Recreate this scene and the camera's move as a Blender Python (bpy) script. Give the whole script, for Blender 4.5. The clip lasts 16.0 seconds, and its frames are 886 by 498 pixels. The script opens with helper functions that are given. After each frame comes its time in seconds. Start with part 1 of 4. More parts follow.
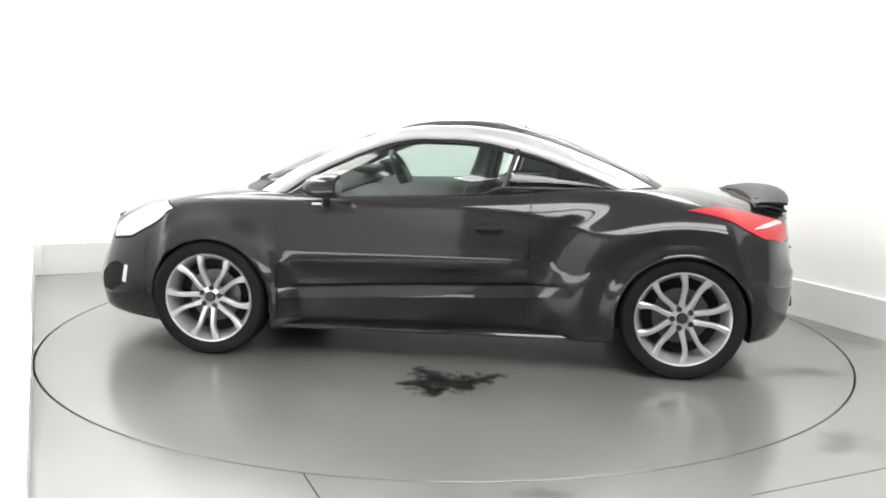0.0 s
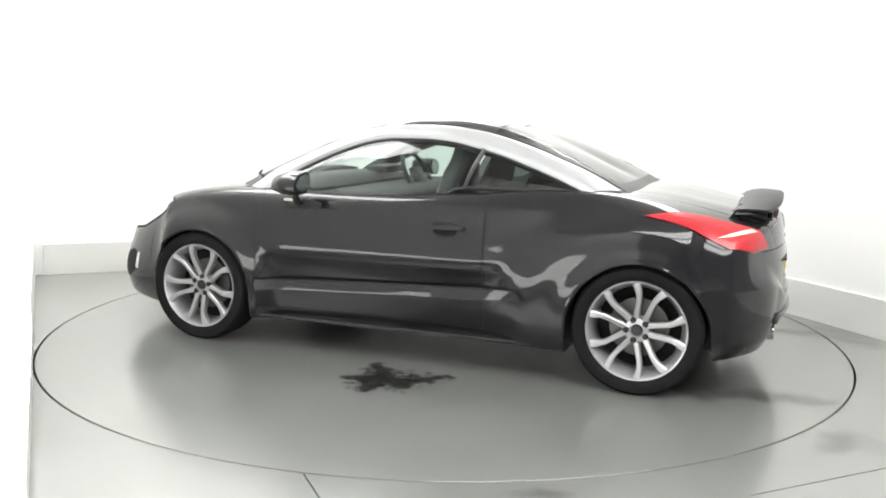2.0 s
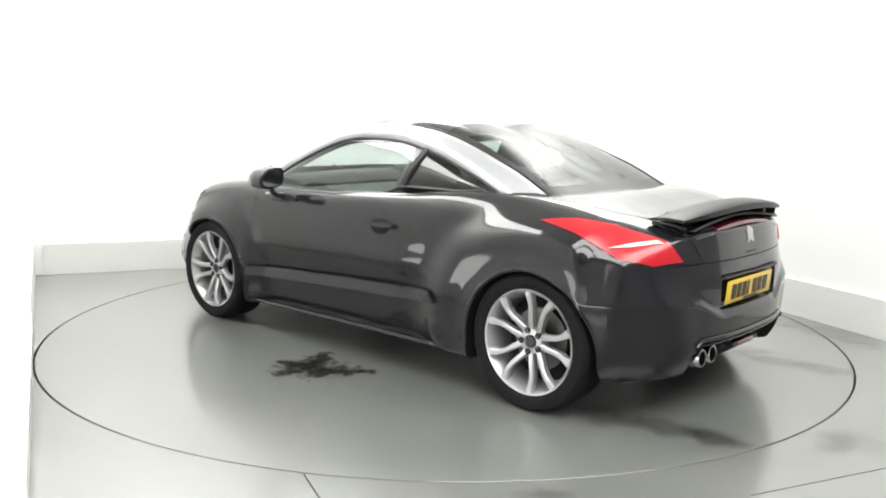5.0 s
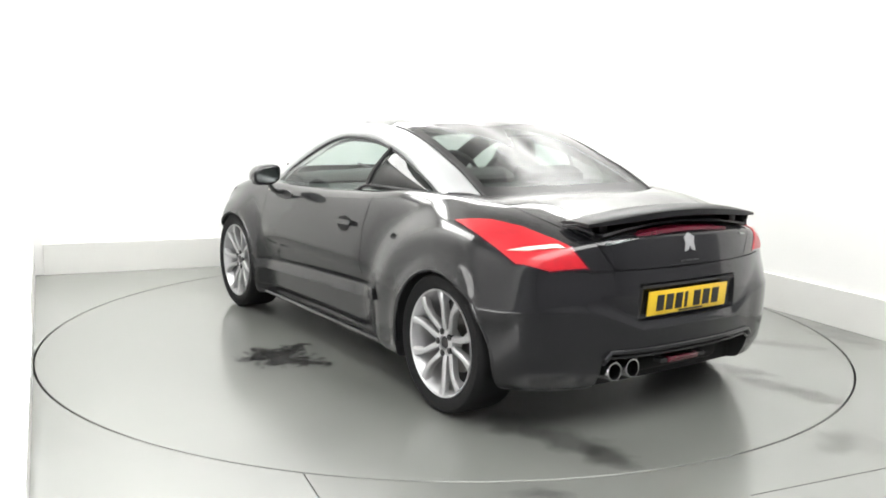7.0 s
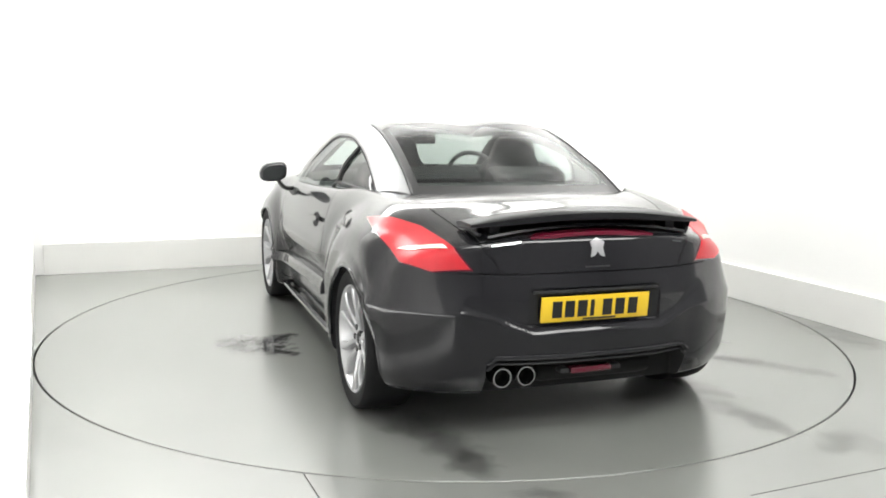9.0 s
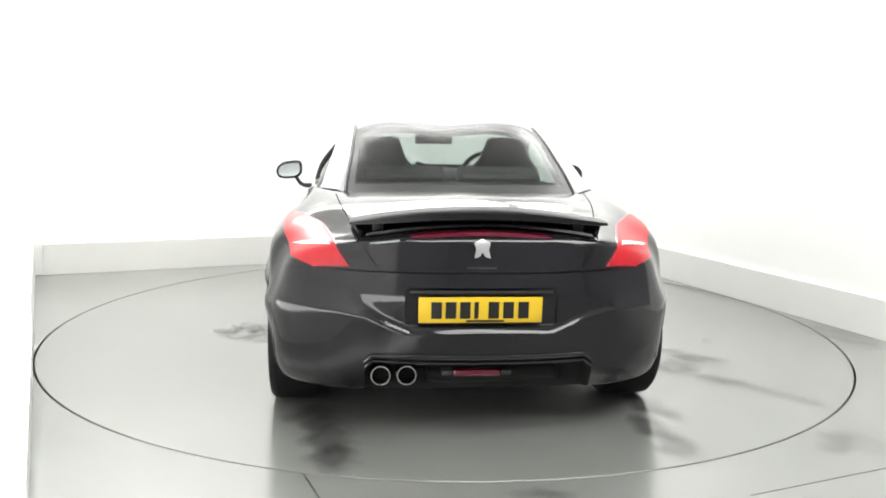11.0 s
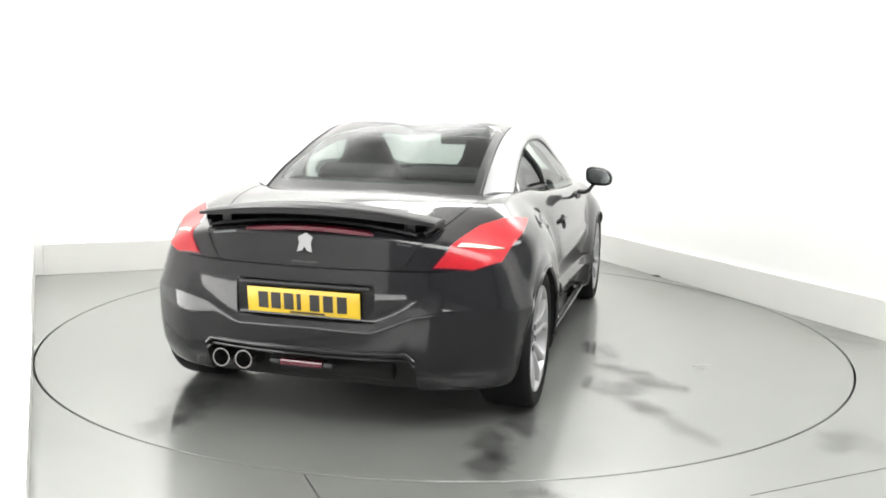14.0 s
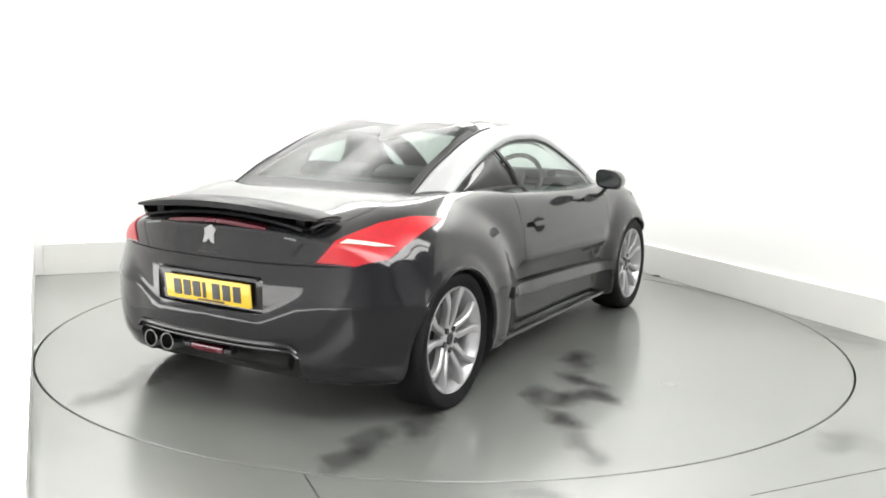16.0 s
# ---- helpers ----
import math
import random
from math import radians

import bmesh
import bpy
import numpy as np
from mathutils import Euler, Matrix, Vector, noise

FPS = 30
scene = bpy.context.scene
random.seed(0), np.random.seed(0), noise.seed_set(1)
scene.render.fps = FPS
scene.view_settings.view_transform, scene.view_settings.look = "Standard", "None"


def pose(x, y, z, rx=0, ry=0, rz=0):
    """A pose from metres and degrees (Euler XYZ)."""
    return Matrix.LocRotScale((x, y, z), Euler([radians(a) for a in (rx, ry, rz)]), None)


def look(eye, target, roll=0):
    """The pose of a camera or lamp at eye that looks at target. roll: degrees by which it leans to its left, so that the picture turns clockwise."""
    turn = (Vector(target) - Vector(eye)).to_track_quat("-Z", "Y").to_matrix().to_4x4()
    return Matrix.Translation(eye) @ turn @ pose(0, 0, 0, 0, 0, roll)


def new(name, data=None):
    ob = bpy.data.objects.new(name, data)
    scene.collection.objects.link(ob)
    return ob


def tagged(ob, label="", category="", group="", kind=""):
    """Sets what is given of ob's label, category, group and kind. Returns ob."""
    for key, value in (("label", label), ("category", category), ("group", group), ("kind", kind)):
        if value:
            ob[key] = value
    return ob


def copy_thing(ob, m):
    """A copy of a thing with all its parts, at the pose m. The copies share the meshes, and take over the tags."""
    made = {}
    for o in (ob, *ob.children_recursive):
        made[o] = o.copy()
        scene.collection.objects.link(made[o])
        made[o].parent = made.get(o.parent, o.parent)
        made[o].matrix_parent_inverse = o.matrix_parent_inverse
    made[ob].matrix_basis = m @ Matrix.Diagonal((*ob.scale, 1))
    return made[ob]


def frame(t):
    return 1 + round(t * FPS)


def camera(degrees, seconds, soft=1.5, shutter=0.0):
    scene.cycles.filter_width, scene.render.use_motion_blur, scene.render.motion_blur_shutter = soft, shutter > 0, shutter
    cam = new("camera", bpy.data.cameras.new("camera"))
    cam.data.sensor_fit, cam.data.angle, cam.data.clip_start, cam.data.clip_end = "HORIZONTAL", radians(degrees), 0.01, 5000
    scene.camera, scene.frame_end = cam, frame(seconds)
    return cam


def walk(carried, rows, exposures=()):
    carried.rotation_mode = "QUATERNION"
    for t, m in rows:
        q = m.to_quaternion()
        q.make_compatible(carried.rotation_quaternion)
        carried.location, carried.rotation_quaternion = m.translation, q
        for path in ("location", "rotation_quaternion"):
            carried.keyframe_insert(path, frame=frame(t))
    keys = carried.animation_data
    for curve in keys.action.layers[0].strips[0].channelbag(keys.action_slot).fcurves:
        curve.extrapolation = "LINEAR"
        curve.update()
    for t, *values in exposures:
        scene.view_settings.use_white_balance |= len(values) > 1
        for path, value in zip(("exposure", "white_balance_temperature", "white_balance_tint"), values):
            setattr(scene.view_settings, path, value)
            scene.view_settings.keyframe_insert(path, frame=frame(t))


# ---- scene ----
# Camera on a fixed stand, near the studio's open end.
cam = camera(54.82, 16.0, soft=1.8)
EYE_AT = Vector((0.0, -5.528, 1.372))
AIM = Vector((-0.00328, 0.98799, -0.15446))
EYE = look(EYE_AT, EYE_AT + AIM, 1.02)
walk(cam, [(0.0, EYE), (16.0, EYE)], [(0.0, 0.0), (16.0, 0.0)])

TABLE_R = 2.46          # turntable radius
ROOM_TURN = 23.5        # the room's walls against the camera's axis
CAR_OFFSET = (-0.0813, 0.0587)


def heading(t):
    """Which way the car's nose points at t seconds, in degrees."""
    return 117.111 - 7.0335 * (t - 8.0) - 0.00826 * (t - 8.0) ** 2


# ---- world and light ----
world = bpy.data.worlds.new("world")
scene.world = world
world.use_nodes = True
world.node_tree.nodes["Background"].inputs[0].default_value = (0.9, 0.95, 1.0, 1)
world.node_tree.nodes["Background"].inputs[1].default_value = 0.05


# ---- materials ----
def mat(name, colour, rough=0.5, metal=0.0, coat=0.0, coat_rough=0.03, vary=0.15, scale=6.0, bump=0.0, bump_scale=60.0, rough_vary=0.0, spec=0.5):
    m = bpy.data.materials.new(name)
    m.use_nodes = True
    nt = m.node_tree
    b = nt.nodes["Principled BSDF"]
    b.inputs["Roughness"].default_value = rough
    b.inputs["Metallic"].default_value = metal
    b.inputs["Specular IOR Level"].default_value = spec
    b.inputs["Coat Weight"].default_value = coat
    b.inputs["Coat Roughness"].default_value = coat_rough
    tc = nt.nodes.new("ShaderNodeTexCoord")
    n1 = nt.nodes.new("ShaderNodeTexNoise")
    n1.inputs["Scale"].default_value = scale
    n1.inputs["Detail"].default_value = 6
    nt.links.new(tc.outputs["Object"], n1.inputs["Vector"])
    mix = nt.nodes.new("ShaderNodeMix")
    mix.data_type = "RGBA"
    mix.inputs[6].default_value = (*[c * (1 - vary) for c in colour], 1)
    mix.inputs[7].default_value = (*[min(1.0, c * (1 + vary)) for c in colour], 1)
    nt.links.new(n1.outputs["Fac"], mix.inputs[0])
    nt.links.new(mix.outputs[2], b.inputs["Base Color"])
    if rough_vary:
        mr = nt.nodes.new("ShaderNodeMapRange")
        mr.inputs[3].default_value = max(0.02, rough - rough_vary)
        mr.inputs[4].default_value = min(1.0, rough + rough_vary)
        nt.links.new(n1.outputs["Fac"], mr.inputs[0])
        nt.links.new(mr.outputs[0], b.inputs["Roughness"])
    if bump:
        n2 = nt.nodes.new("ShaderNodeTexNoise")
        n2.inputs["Scale"].default_value = bump_scale
        n2.inputs["Detail"].default_value = 4
        nt.links.new(tc.outputs["Object"], n2.inputs["Vector"])
        bp = nt.nodes.new("ShaderNodeBump")
        bp.inputs["Strength"].default_value = bump
        bp.inputs["Distance"].default_value = 0.01
        nt.links.new(n2.outputs["Fac"], bp.inputs["Height"])
        nt.links.new(bp.outputs[0], b.inputs["Normal"])
    return m


def glow(name, colour, strength):
    m = bpy.data.materials.new(name)
    m.use_nodes = True
    b = m.node_tree.nodes["Principled BSDF"]
    b.inputs["Base Color"].default_value = (*colour, 1)
    b.inputs["Emission Color"].default_value = (*colour, 1)
    b.inputs["Emission Strength"].default_value = strength
    return m


def tinted_glass(name, colour, rough=0.02, ior=1.45):
    """Thin tinted glazing: a coloured see-through sheet with a mirror-like sheen."""
    m = bpy.data.materials.new(name)
    m.use_nodes = True
    nt = m.node_tree
    nt.nodes.remove(nt.nodes["Principled BSDF"])
    out = nt.nodes["Material Output"]
    tr = nt.nodes.new("ShaderNodeBsdfTransparent")
    tr.inputs[0].default_value = (*colour, 1)
    gl = nt.nodes.new("ShaderNodeBsdfGlossy")
    gl.inputs["Roughness"].default_value = rough
    lw = nt.nodes.new("ShaderNodeLayerWeight")
    lw.inputs[0].default_value = 0.5
    pw = nt.nodes.new("ShaderNodeMath")
    pw.operation = "POWER"
    pw.inputs[1].default_value = 5.0
    nt.links.new(lw.outputs["Facing"], pw.inputs[0])
    f0 = ((ior - 1) / (ior + 1)) ** 2 * 1.8
    fr = nt.nodes.new("ShaderNodeMath")
    fr.operation = "MULTIPLY_ADD"
    fr.inputs[1].default_value = 0.9 - f0
    fr.inputs[2].default_value = f0
    nt.links.new(pw.outputs[0], fr.inputs[0])
    mx = nt.nodes.new("ShaderNodeMixShader")
    nt.links.new(fr.outputs[0], mx.inputs[0])
    nt.links.new(tr.outputs[0], mx.inputs[1])
    nt.links.new(gl.outputs[0], mx.inputs[2])
    nt.links.new(mx.outputs[0], out.inputs[0])
    return m


M_PAINT = mat("black_metallic_paint", (0.009, 0.009, 0.0105), 0.35, 0.0, 1.0, 0.065, 0.3, 900.0, spec=0.06)
M_SILVER = mat("satin_silver", (0.50, 0.51, 0.52), 0.33, 0.45, 0.3, 0.1, 0.06, 300.0, 0.12, 160.0)
M_BLACK = mat("black_plastic", (0.012, 0.012, 0.013), 0.42, 0, 0, 0.03, 0.2, 40.0, 0.08, 400.0)
M_GLOSSBLACK = mat("satin_black", (0.006, 0.006, 0.007), 0.38, 0, 0.0, 0.05, 0.2, 40.0, spec=0.3)
M_SHELL = mat("dark_underbody", (0.006, 0.006, 0.006), 0.9)
M_RUBBER = mat("tyre_rubber", (0.007, 0.007, 0.0075), 0.7, 0, 0, 0.03, 0.25, 30.0, 0.15, 200.0, spec=0.18)
M_ALLOY = mat("machined_alloy", (0.43, 0.43, 0.44), 0.33, 0.6, 0.3, 0.1, 0.06, 40.0)
M_DARKMETAL = mat("dark_metal", (0.05, 0.05, 0.052), 0.45, 0.7, 0, 0.03, 0.3, 20.0)
M_CHROME = mat("chrome", (0.5, 0.5, 0.51), 0.2, 1.0, 0, 0.03, 0.02, 5.0)
M_MIRROR = mat("mirror_silver", (0.24, 0.26, 0.26), 0.12, 1.0, 0, 0.03, 0.05, 5.0)
M_DISC = mat("brake_steel", (0.14, 0.135, 0.13), 0.45, 1.0, 0, 0.03, 0.2, 60.0)
M_RED = mat("red_lamp_lens", (0.40, 0.006, 0.014), 0.32, 0, 0.3, 0.14, 0.25, 22.0)
M_REDDARK = mat("dark_red_lens", (0.09, 0.004, 0.015), 0.12, 0, 1.0, 0.02, 0.1, 40.0)
M_CLEAR = mat("clear_lamp_lens", (0.75, 0.72, 0.62), 0.15, 0.2, 1.0, 0.02, 0.1, 40.0)
M_HEAD = mat("clear_headlamp_lens", (0.78, 0.80, 0.82), 0.2, 0.3, 1.0, 0.02, 0.12, 25.0)
M_YELLOW = mat("yellow_plate", (0.64, 0.43, 0.02), 0.35, 0, 0.3, 0.1, 0.04, 20.0)
M_INK = mat("black_lettering", (0.01, 0.01, 0.01), 0.4)
M_SEAT = mat("black_leather", (0.02, 0.02, 0.022), 0.5, 0, 0, 0.03, 0.2, 30.0, 0.2, 120.0)
M_TRIM = mat("cabin_trim", (0.025, 0.025, 0.027), 0.65, 0, 0, 0.03, 0.2, 30.0, 0.15, 200.0)
M_QUARTER = tinted_glass("quarter_glass", (0.12, 0.14, 0.13))
M_GLASS = tinted_glass("side_glass", (0.71, 0.80, 0.76))
M_REARGLASS = tinted_glass("rear_glass", (0.55, 0.60, 0.58), 0.28, 1.32)
M_SCREEN = tinted_glass("windscreen_glass", (0.78, 0.84, 0.82))
M_WALL = mat("white_wall_paint", (0.81, 0.81, 0.80), 0.6, 0, 0, 0.03, 0.015, 0.8, 0.03, 30.0)
M_BOARD = mat("skirting_board_paint", (0.66, 0.66, 0.64), 0.5, 0, 0, 0.03, 0.05, 2.5, 0.05, 40.0)
M_FLOOR = mat("grey_painted_floor", (0.146, 0.151, 0.142), 0.3, 0, 1.0, 0.17, 0.22, 1.3, 0.0, 8.0, 0.07)
M_TABLE = mat("grey_painted_turntable", (0.146, 0.151, 0.142), 0.3, 0, 1.0, 0.17, 0.22, 1.3, 0.0, 8.0, 0.07)
M_GAP = mat("dark_gap", (0.02, 0.02, 0.02), 0.9)
M_PANEL_FRONT = glow("soft_light_panel", (1.0, 0.995, 0.975), 10.5)
M_PANEL = glow("light_panel", (1.0, 0.995, 0.975), 11.0)
M_PANEL_BRIGHT = glow("bright_light_panel", (1.0, 0.995, 0.975), 13.0)
M_WALL_GLOW = glow("added_glow_panel", (1.0, 0.995, 0.975), 5.0)
M_DARK = mat("unseen_dark_wall", (0.20, 0.20, 0.205), 0.9, bump=0.3, bump_scale=6.0)


# ---- mesh helpers ----
def finish(bm, name, material, smooth=True, sharp=35):
    me = bpy.data.meshes.new(name)
    bmesh.ops.recalc_face_normals(bm, faces=bm.faces)
    bm.to_mesh(me)
    bm.free()
    me.materials.append(material)
    if smooth:
        me.polygons.foreach_set("use_smooth", [True] * len(me.polygons))
        me.set_sharp_from_angle(angle=radians(sharp))
    return me


def part(name, bm, material, parent=None, label="", smooth=True, sharp=35):
    ob = new(name, finish(bm, name, material, smooth, sharp))
    if parent is not None:
        ob.parent = parent
    if label:
        ob["label"] = label
    return ob


def box(bm, size, centre=(0, 0, 0), bevel=0.0, turn=None, segs=2):
    r = bmesh.ops.create_cube(bm, size=1.0)
    vs = r["verts"]
    for v in vs:
        v.co = Vector((v.co.x * size[0], v.co.y * size[1], v.co.z * size[2]))
    if bevel:
        es = list({e for v in vs for e in v.link_edges})
        out = bmesh.ops.bevel(bm, geom=es, offset=bevel, segments=segs, affect="EDGES", profile=0.6)
        vs = list({v for f in out["faces"] for v in f.verts} | {v for v in vs if v.is_valid})
    m = Matrix.Translation(centre) @ (turn or Matrix.Identity(4))
    for v in vs:
        v.co = m @ v.co
    return vs


def pchip(xs, ys, q):
    """Smooth curve through (xs, ys) that does not overshoot; xs rising."""
    xs, ys, q = np.asarray(xs, float), np.asarray(ys, float), np.clip(np.asarray(q, float), xs[0], xs[-1])
    h, d = np.diff(xs), np.diff(ys) / np.diff(xs)
    m = np.zeros(len(xs))
    m[0], m[-1] = d[0], d[-1]
    for i in range(1, len(xs) - 1):
        if d[i - 1] * d[i] > 0:
            w1, w2 = 2 * h[i] + h[i - 1], h[i] + 2 * h[i - 1]
            m[i] = (w1 + w2) / (w1 / d[i - 1] + w2 / d[i])
    k = np.clip(np.searchsorted(xs, q) - 1, 0, len(h) - 1)
    s = (q - xs[k]) / h[k]
    return ((1 + 2 * s) * (1 - s) ** 2 * ys[k] + s * (1 - s) ** 2 * h[k] * m[k] + s * s * (3 - 2 * s) * ys[k + 1] + s * s * (s - 1) * h[k] * m[k + 1])


def catmull(points, steps):
    """A rounded line through points."""
    p = [Vector(a) for a in points]
    p = [2 * p[0] - p[1]] + p + [2 * p[-1] - p[-2]]
    out = []
    for i in range(1, len(p) - 2):
        for k in range(steps):
            s = k / steps
            a, b, c, d = p[i - 1], p[i], p[i + 1], p[i + 2]
            out.append(0.5 * (2 * b + (c - a) * s + (2 * a - 5 * b + 4 * c - d) * s * s + (3 * b - a - 3 * c + d) * s ** 3))
    out.append(p[-2])
    return out


def grid_faces(bm, rows, close_u=False, close_v=False):
    vs = [[bm.verts.new(p) for p in r] for r in rows]
    nu, nv = len(vs), len(vs[0])
    for i in range(nu if close_u else nu - 1):
        for j in range(nv if close_v else nv - 1):
            q = (vs[i][j], vs[(i + 1) % nu][j], vs[(i + 1) % nu][(j + 1) % nv], vs[i][(j + 1) % nv])
            if len(set(q)) == 4:
                bm.faces.new(q)
    return vs


def lathe(bm, profile, segs=48, closed=False):
    """Turn a profile of (radius, y) about the y axis."""
    rows = []
    for i in range(segs):
        a = 2 * math.pi * i / segs
        rows.append([(r * math.cos(a), y, r * math.sin(a)) for r, y in profile])
    return grid_faces(bm, rows, close_u=True, close_v=closed)


def sweep(bm, path, radius, sides=8, flat=1.0, caps=True):
    """A tube along path."""
    rows = []
    up0 = Vector((0, 0, 1))
    for i, p in enumerate(path):
        d = (Vector(path[min(i + 1, len(path) - 1)]) - Vector(path[max(i - 1, 0)])).normalized()
        up = up0 if abs(d.z) < 0.95 else Vector((1, 0, 0))
        a = d.cross(up).normalized()
        b = a.cross(d)
        r = radius[i] if isinstance(radius, (list, tuple)) else radius
        rows.append([Vector(p) + a * math.cos(2 * math.pi * k / sides) * r + b * math.sin(2 * math.pi * k / sides) * r * flat for k in range(sides)])
    vs = grid_faces(bm, rows, close_v=True)
    if caps:
        bm.faces.new(vs[0])
        bm.faces.new(vs[-1])


# ---- the studio ----
TURN = Matrix.Rotation(radians(ROOM_TURN), 4, "Z")
ROOM_W, ROOM_BACK, ROOM_FRONT, ROOM_H = 2.5, 2.66, -7.2, 3.4
SKIRT_H = 0.26


def build_floor():
    bm = bmesh.new()
    n = 160
    inner, outer = [], []
    x0, x1, y0, y1 = -ROOM_W - 1.0, ROOM_W, ROOM_FRONT, ROOM_BACK
    for i in range(n):
        a = 2 * math.pi * (i + 0.5) / n
        c, s = math.cos(a), math.sin(a)
        k = min((x1 if c > 0 else x0) / c if abs(c) > 1e-6 else 1e9, (y1 if s > 0 else y0) / s if abs(s) > 1e-6 else 1e9)
        inner.append((c * (TABLE_R + 0.011), s * (TABLE_R + 0.011), 0))
        outer.append((c * k, s * k, 0))
    grid_faces(bm, [inner, outer], close_v=True)
    corners = [(x0, y0), (x1, y0), (x1, y1), (x0, y1)]
    for cx, cy in corners:
        a = math.atan2(cy, cx) % (2 * math.pi)
        i = int(a / (2 * math.pi) * n - 0.5) % n
        vo = [v for v in bm.verts if (v.co - Vector(outer[i])).length < 1e-6 or (v.co - Vector(outer[(i + 1) % n])).length < 1e-6]
        bm.faces.new([bm.verts.new((cx, cy, 0)), *vo])
    for co, no, ok in (((-1.45, 0), (1, 0), lambda c: c.y < 0), ((0.045, 0), (1, 0), lambda c: -2.8 < c.y < 0), ((0, -2.78), (0, 1), lambda c: c.x > 0.04)):
        for s in (-0.003, 0.003):
            bmesh.ops.bisect_plane(bm, geom=bm.verts[:] + bm.edges[:] + bm.faces[:], plane_co=(co[0] + s * no[0], co[1] + s * no[1], 0), plane_no=(*no, 0))
        kill = []
        for f in bm.faces:
            c = f.calc_center_median()
            if abs((c.x - co[0]) * no[0] + (c.y - co[1]) * no[1]) < 0.003 and ok(c):
                kill.append(f)
        bmesh.ops.delete(bm, geom=kill, context="FACES")
    r = bmesh.ops.extrude_face_region(bm, geom=bm.faces[:])
    for v in r["geom"]:
        if isinstance(v, bmesh.types.BMVert):
            v.co.z -= 0.02
    ob = part("floor", bm, M_FLOOR, smooth=False)
    ob.matrix_basis = TURN
    tagged(ob, "light grey painted studio floor plates, glossy and scuffed", "floor", kind="structure")
    bm = bmesh.new()
    box(bm, (2 * ROOM_W + 2.4, ROOM_BACK - ROOM_FRONT + 0.6, 0.1), (0, (ROOM_BACK + ROOM_FRONT) / 2, -0.12))
    ob = part("floor_base", bm, M_GAP, smooth=False)
    ob.matrix_basis = TURN
    tagged(ob, "dark pit base beneath the floor plates", "floor", kind="structure")


def build_walls():
    t = 0.15
    mid = (ROOM_BACK + ROOM_FRONT) / 2
    length = ROOM_BACK - ROOM_FRONT
    spec = {"wall_north": ((2 * ROOM_W + 2.4 + 2 * t, t, ROOM_H), (0, ROOM_BACK + t / 2 + 0.012, ROOM_H / 2 - 0.05)),
            "wall_east": ((t, 5.3, ROOM_H), (ROOM_W + t / 2 + 0.012, ROOM_BACK - 2.65, ROOM_H / 2 - 0.05)),
            "wall_east_front": ((t, length - 5.3, ROOM_H), (ROOM_W + t / 2 + 0.012, (ROOM_BACK - 5.3 + ROOM_FRONT) / 2, ROOM_H / 2 - 0.05)),
            "wall_west_far": ((t, length, ROOM_H), (-ROOM_W - 1.0 - t / 2, mid, ROOM_H / 2 - 0.05)),
            "wall_south": ((2 * ROOM_W + 3 + 2 * t, t, ROOM_H), (0, ROOM_FRONT - t / 2, ROOM_H / 2 - 0.05))}
    for name, (size, at) in spec.items():
        bm = bmesh.new()
        box(bm, size, at)
        # out-of-view walls, added dark so that the car's paint mirrors dark
        dark = name in ("wall_south", "wall_east_front", "wall_west_far")
        ob = part(name, bm, M_DARK if dark else M_WALL, smooth=False)
        ob.matrix_basis = TURN
        tagged(ob, "unseen dark wall, added for the car's paint to mirror" if dark else "plain white painted studio wall, brightly lit", "wall", kind="structure")
    for name, size, at in (("baseboard", (2 * ROOM_W - 0.03, 0.03, SKIRT_H), (0, ROOM_BACK - 0.003, SKIRT_H / 2)),
                           ("baseboard", (0.03, length - 0.05, SKIRT_H), (ROOM_W - 0.003, mid, SKIRT_H / 2)),
                           ):
        bm = bmesh.new()
        box(bm, size, at, 0.004)
        ob = part(name, bm, M_BOARD, smooth=False)
        ob.matrix_basis = TURN
        tagged(ob, "off-white kick board along the wall's foot", "baseboard", kind="structure")
    # rounded corner, so that the white runs on without an edge
    bm = bmesh.new()
    r = 0.42
    rows = []
    for i in range(17):
        a = math.pi / 2 * i / 16
        cx, cy = ROOM_W + 0.012 - r, ROOM_BACK + 0.012 - r
        rows.append([(cx + q * math.cos(a), cy + q * math.sin(a), z) for q, z in ((r, 0), (r, ROOM_H - 0.06), (r + 0.05, ROOM_H - 0.06), (r + 0.05, 0))])
    vs = grid_faces(bm, rows, close_v=True)
    bm.faces.new(vs[0])
    bm.faces.new(vs[-1])
    ob = part("wall_corner", bm, M_WALL)
    ob.matrix_basis = TURN
    tagged(ob, "white rounded corner between the studio walls", "wall", kind="structure")
    # the wall beside the camera stands a little askew
    side = Matrix.Translation((-3.40, 1.42, 0)) @ Matrix.Rotation(radians(-64.7), 4, "Z")
    bm = bmesh.new()
    box(bm, (6.4, t, ROOM_H), (3.1, -t / 2 - 0.012, ROOM_H / 2 - 0.05))
    ob = part("wall_west", bm, M_WALL, smooth=False)
    ob.matrix_basis = side
    tagged(ob, "plain white painted studio wall, brightly lit", "wall", kind="structure")
    # its unseen end is kept dark too, for contrast in the paint
    bm = bmesh.new()
    box(bm, (3.4, t, ROOM_H), (6.3 + 1.7, -t / 2 - 0.012, ROOM_H / 2 - 0.05))
    ob = part("wall_west_front", bm, M_DARK, smooth=False)
    ob.matrix_basis = side
    tagged(ob, "unseen dark grey wall beside the camera, added for the car's paint to mirror", "wall", kind="structure")
    bm = bmesh.new()
    box(bm, (9.6, 0.03, SKIRT_H), (4.8, -0.015, SKIRT_H / 2), 0.004)
    ob = part("baseboard", bm, M_BOARD, smooth=False)
    ob.matrix_basis = side
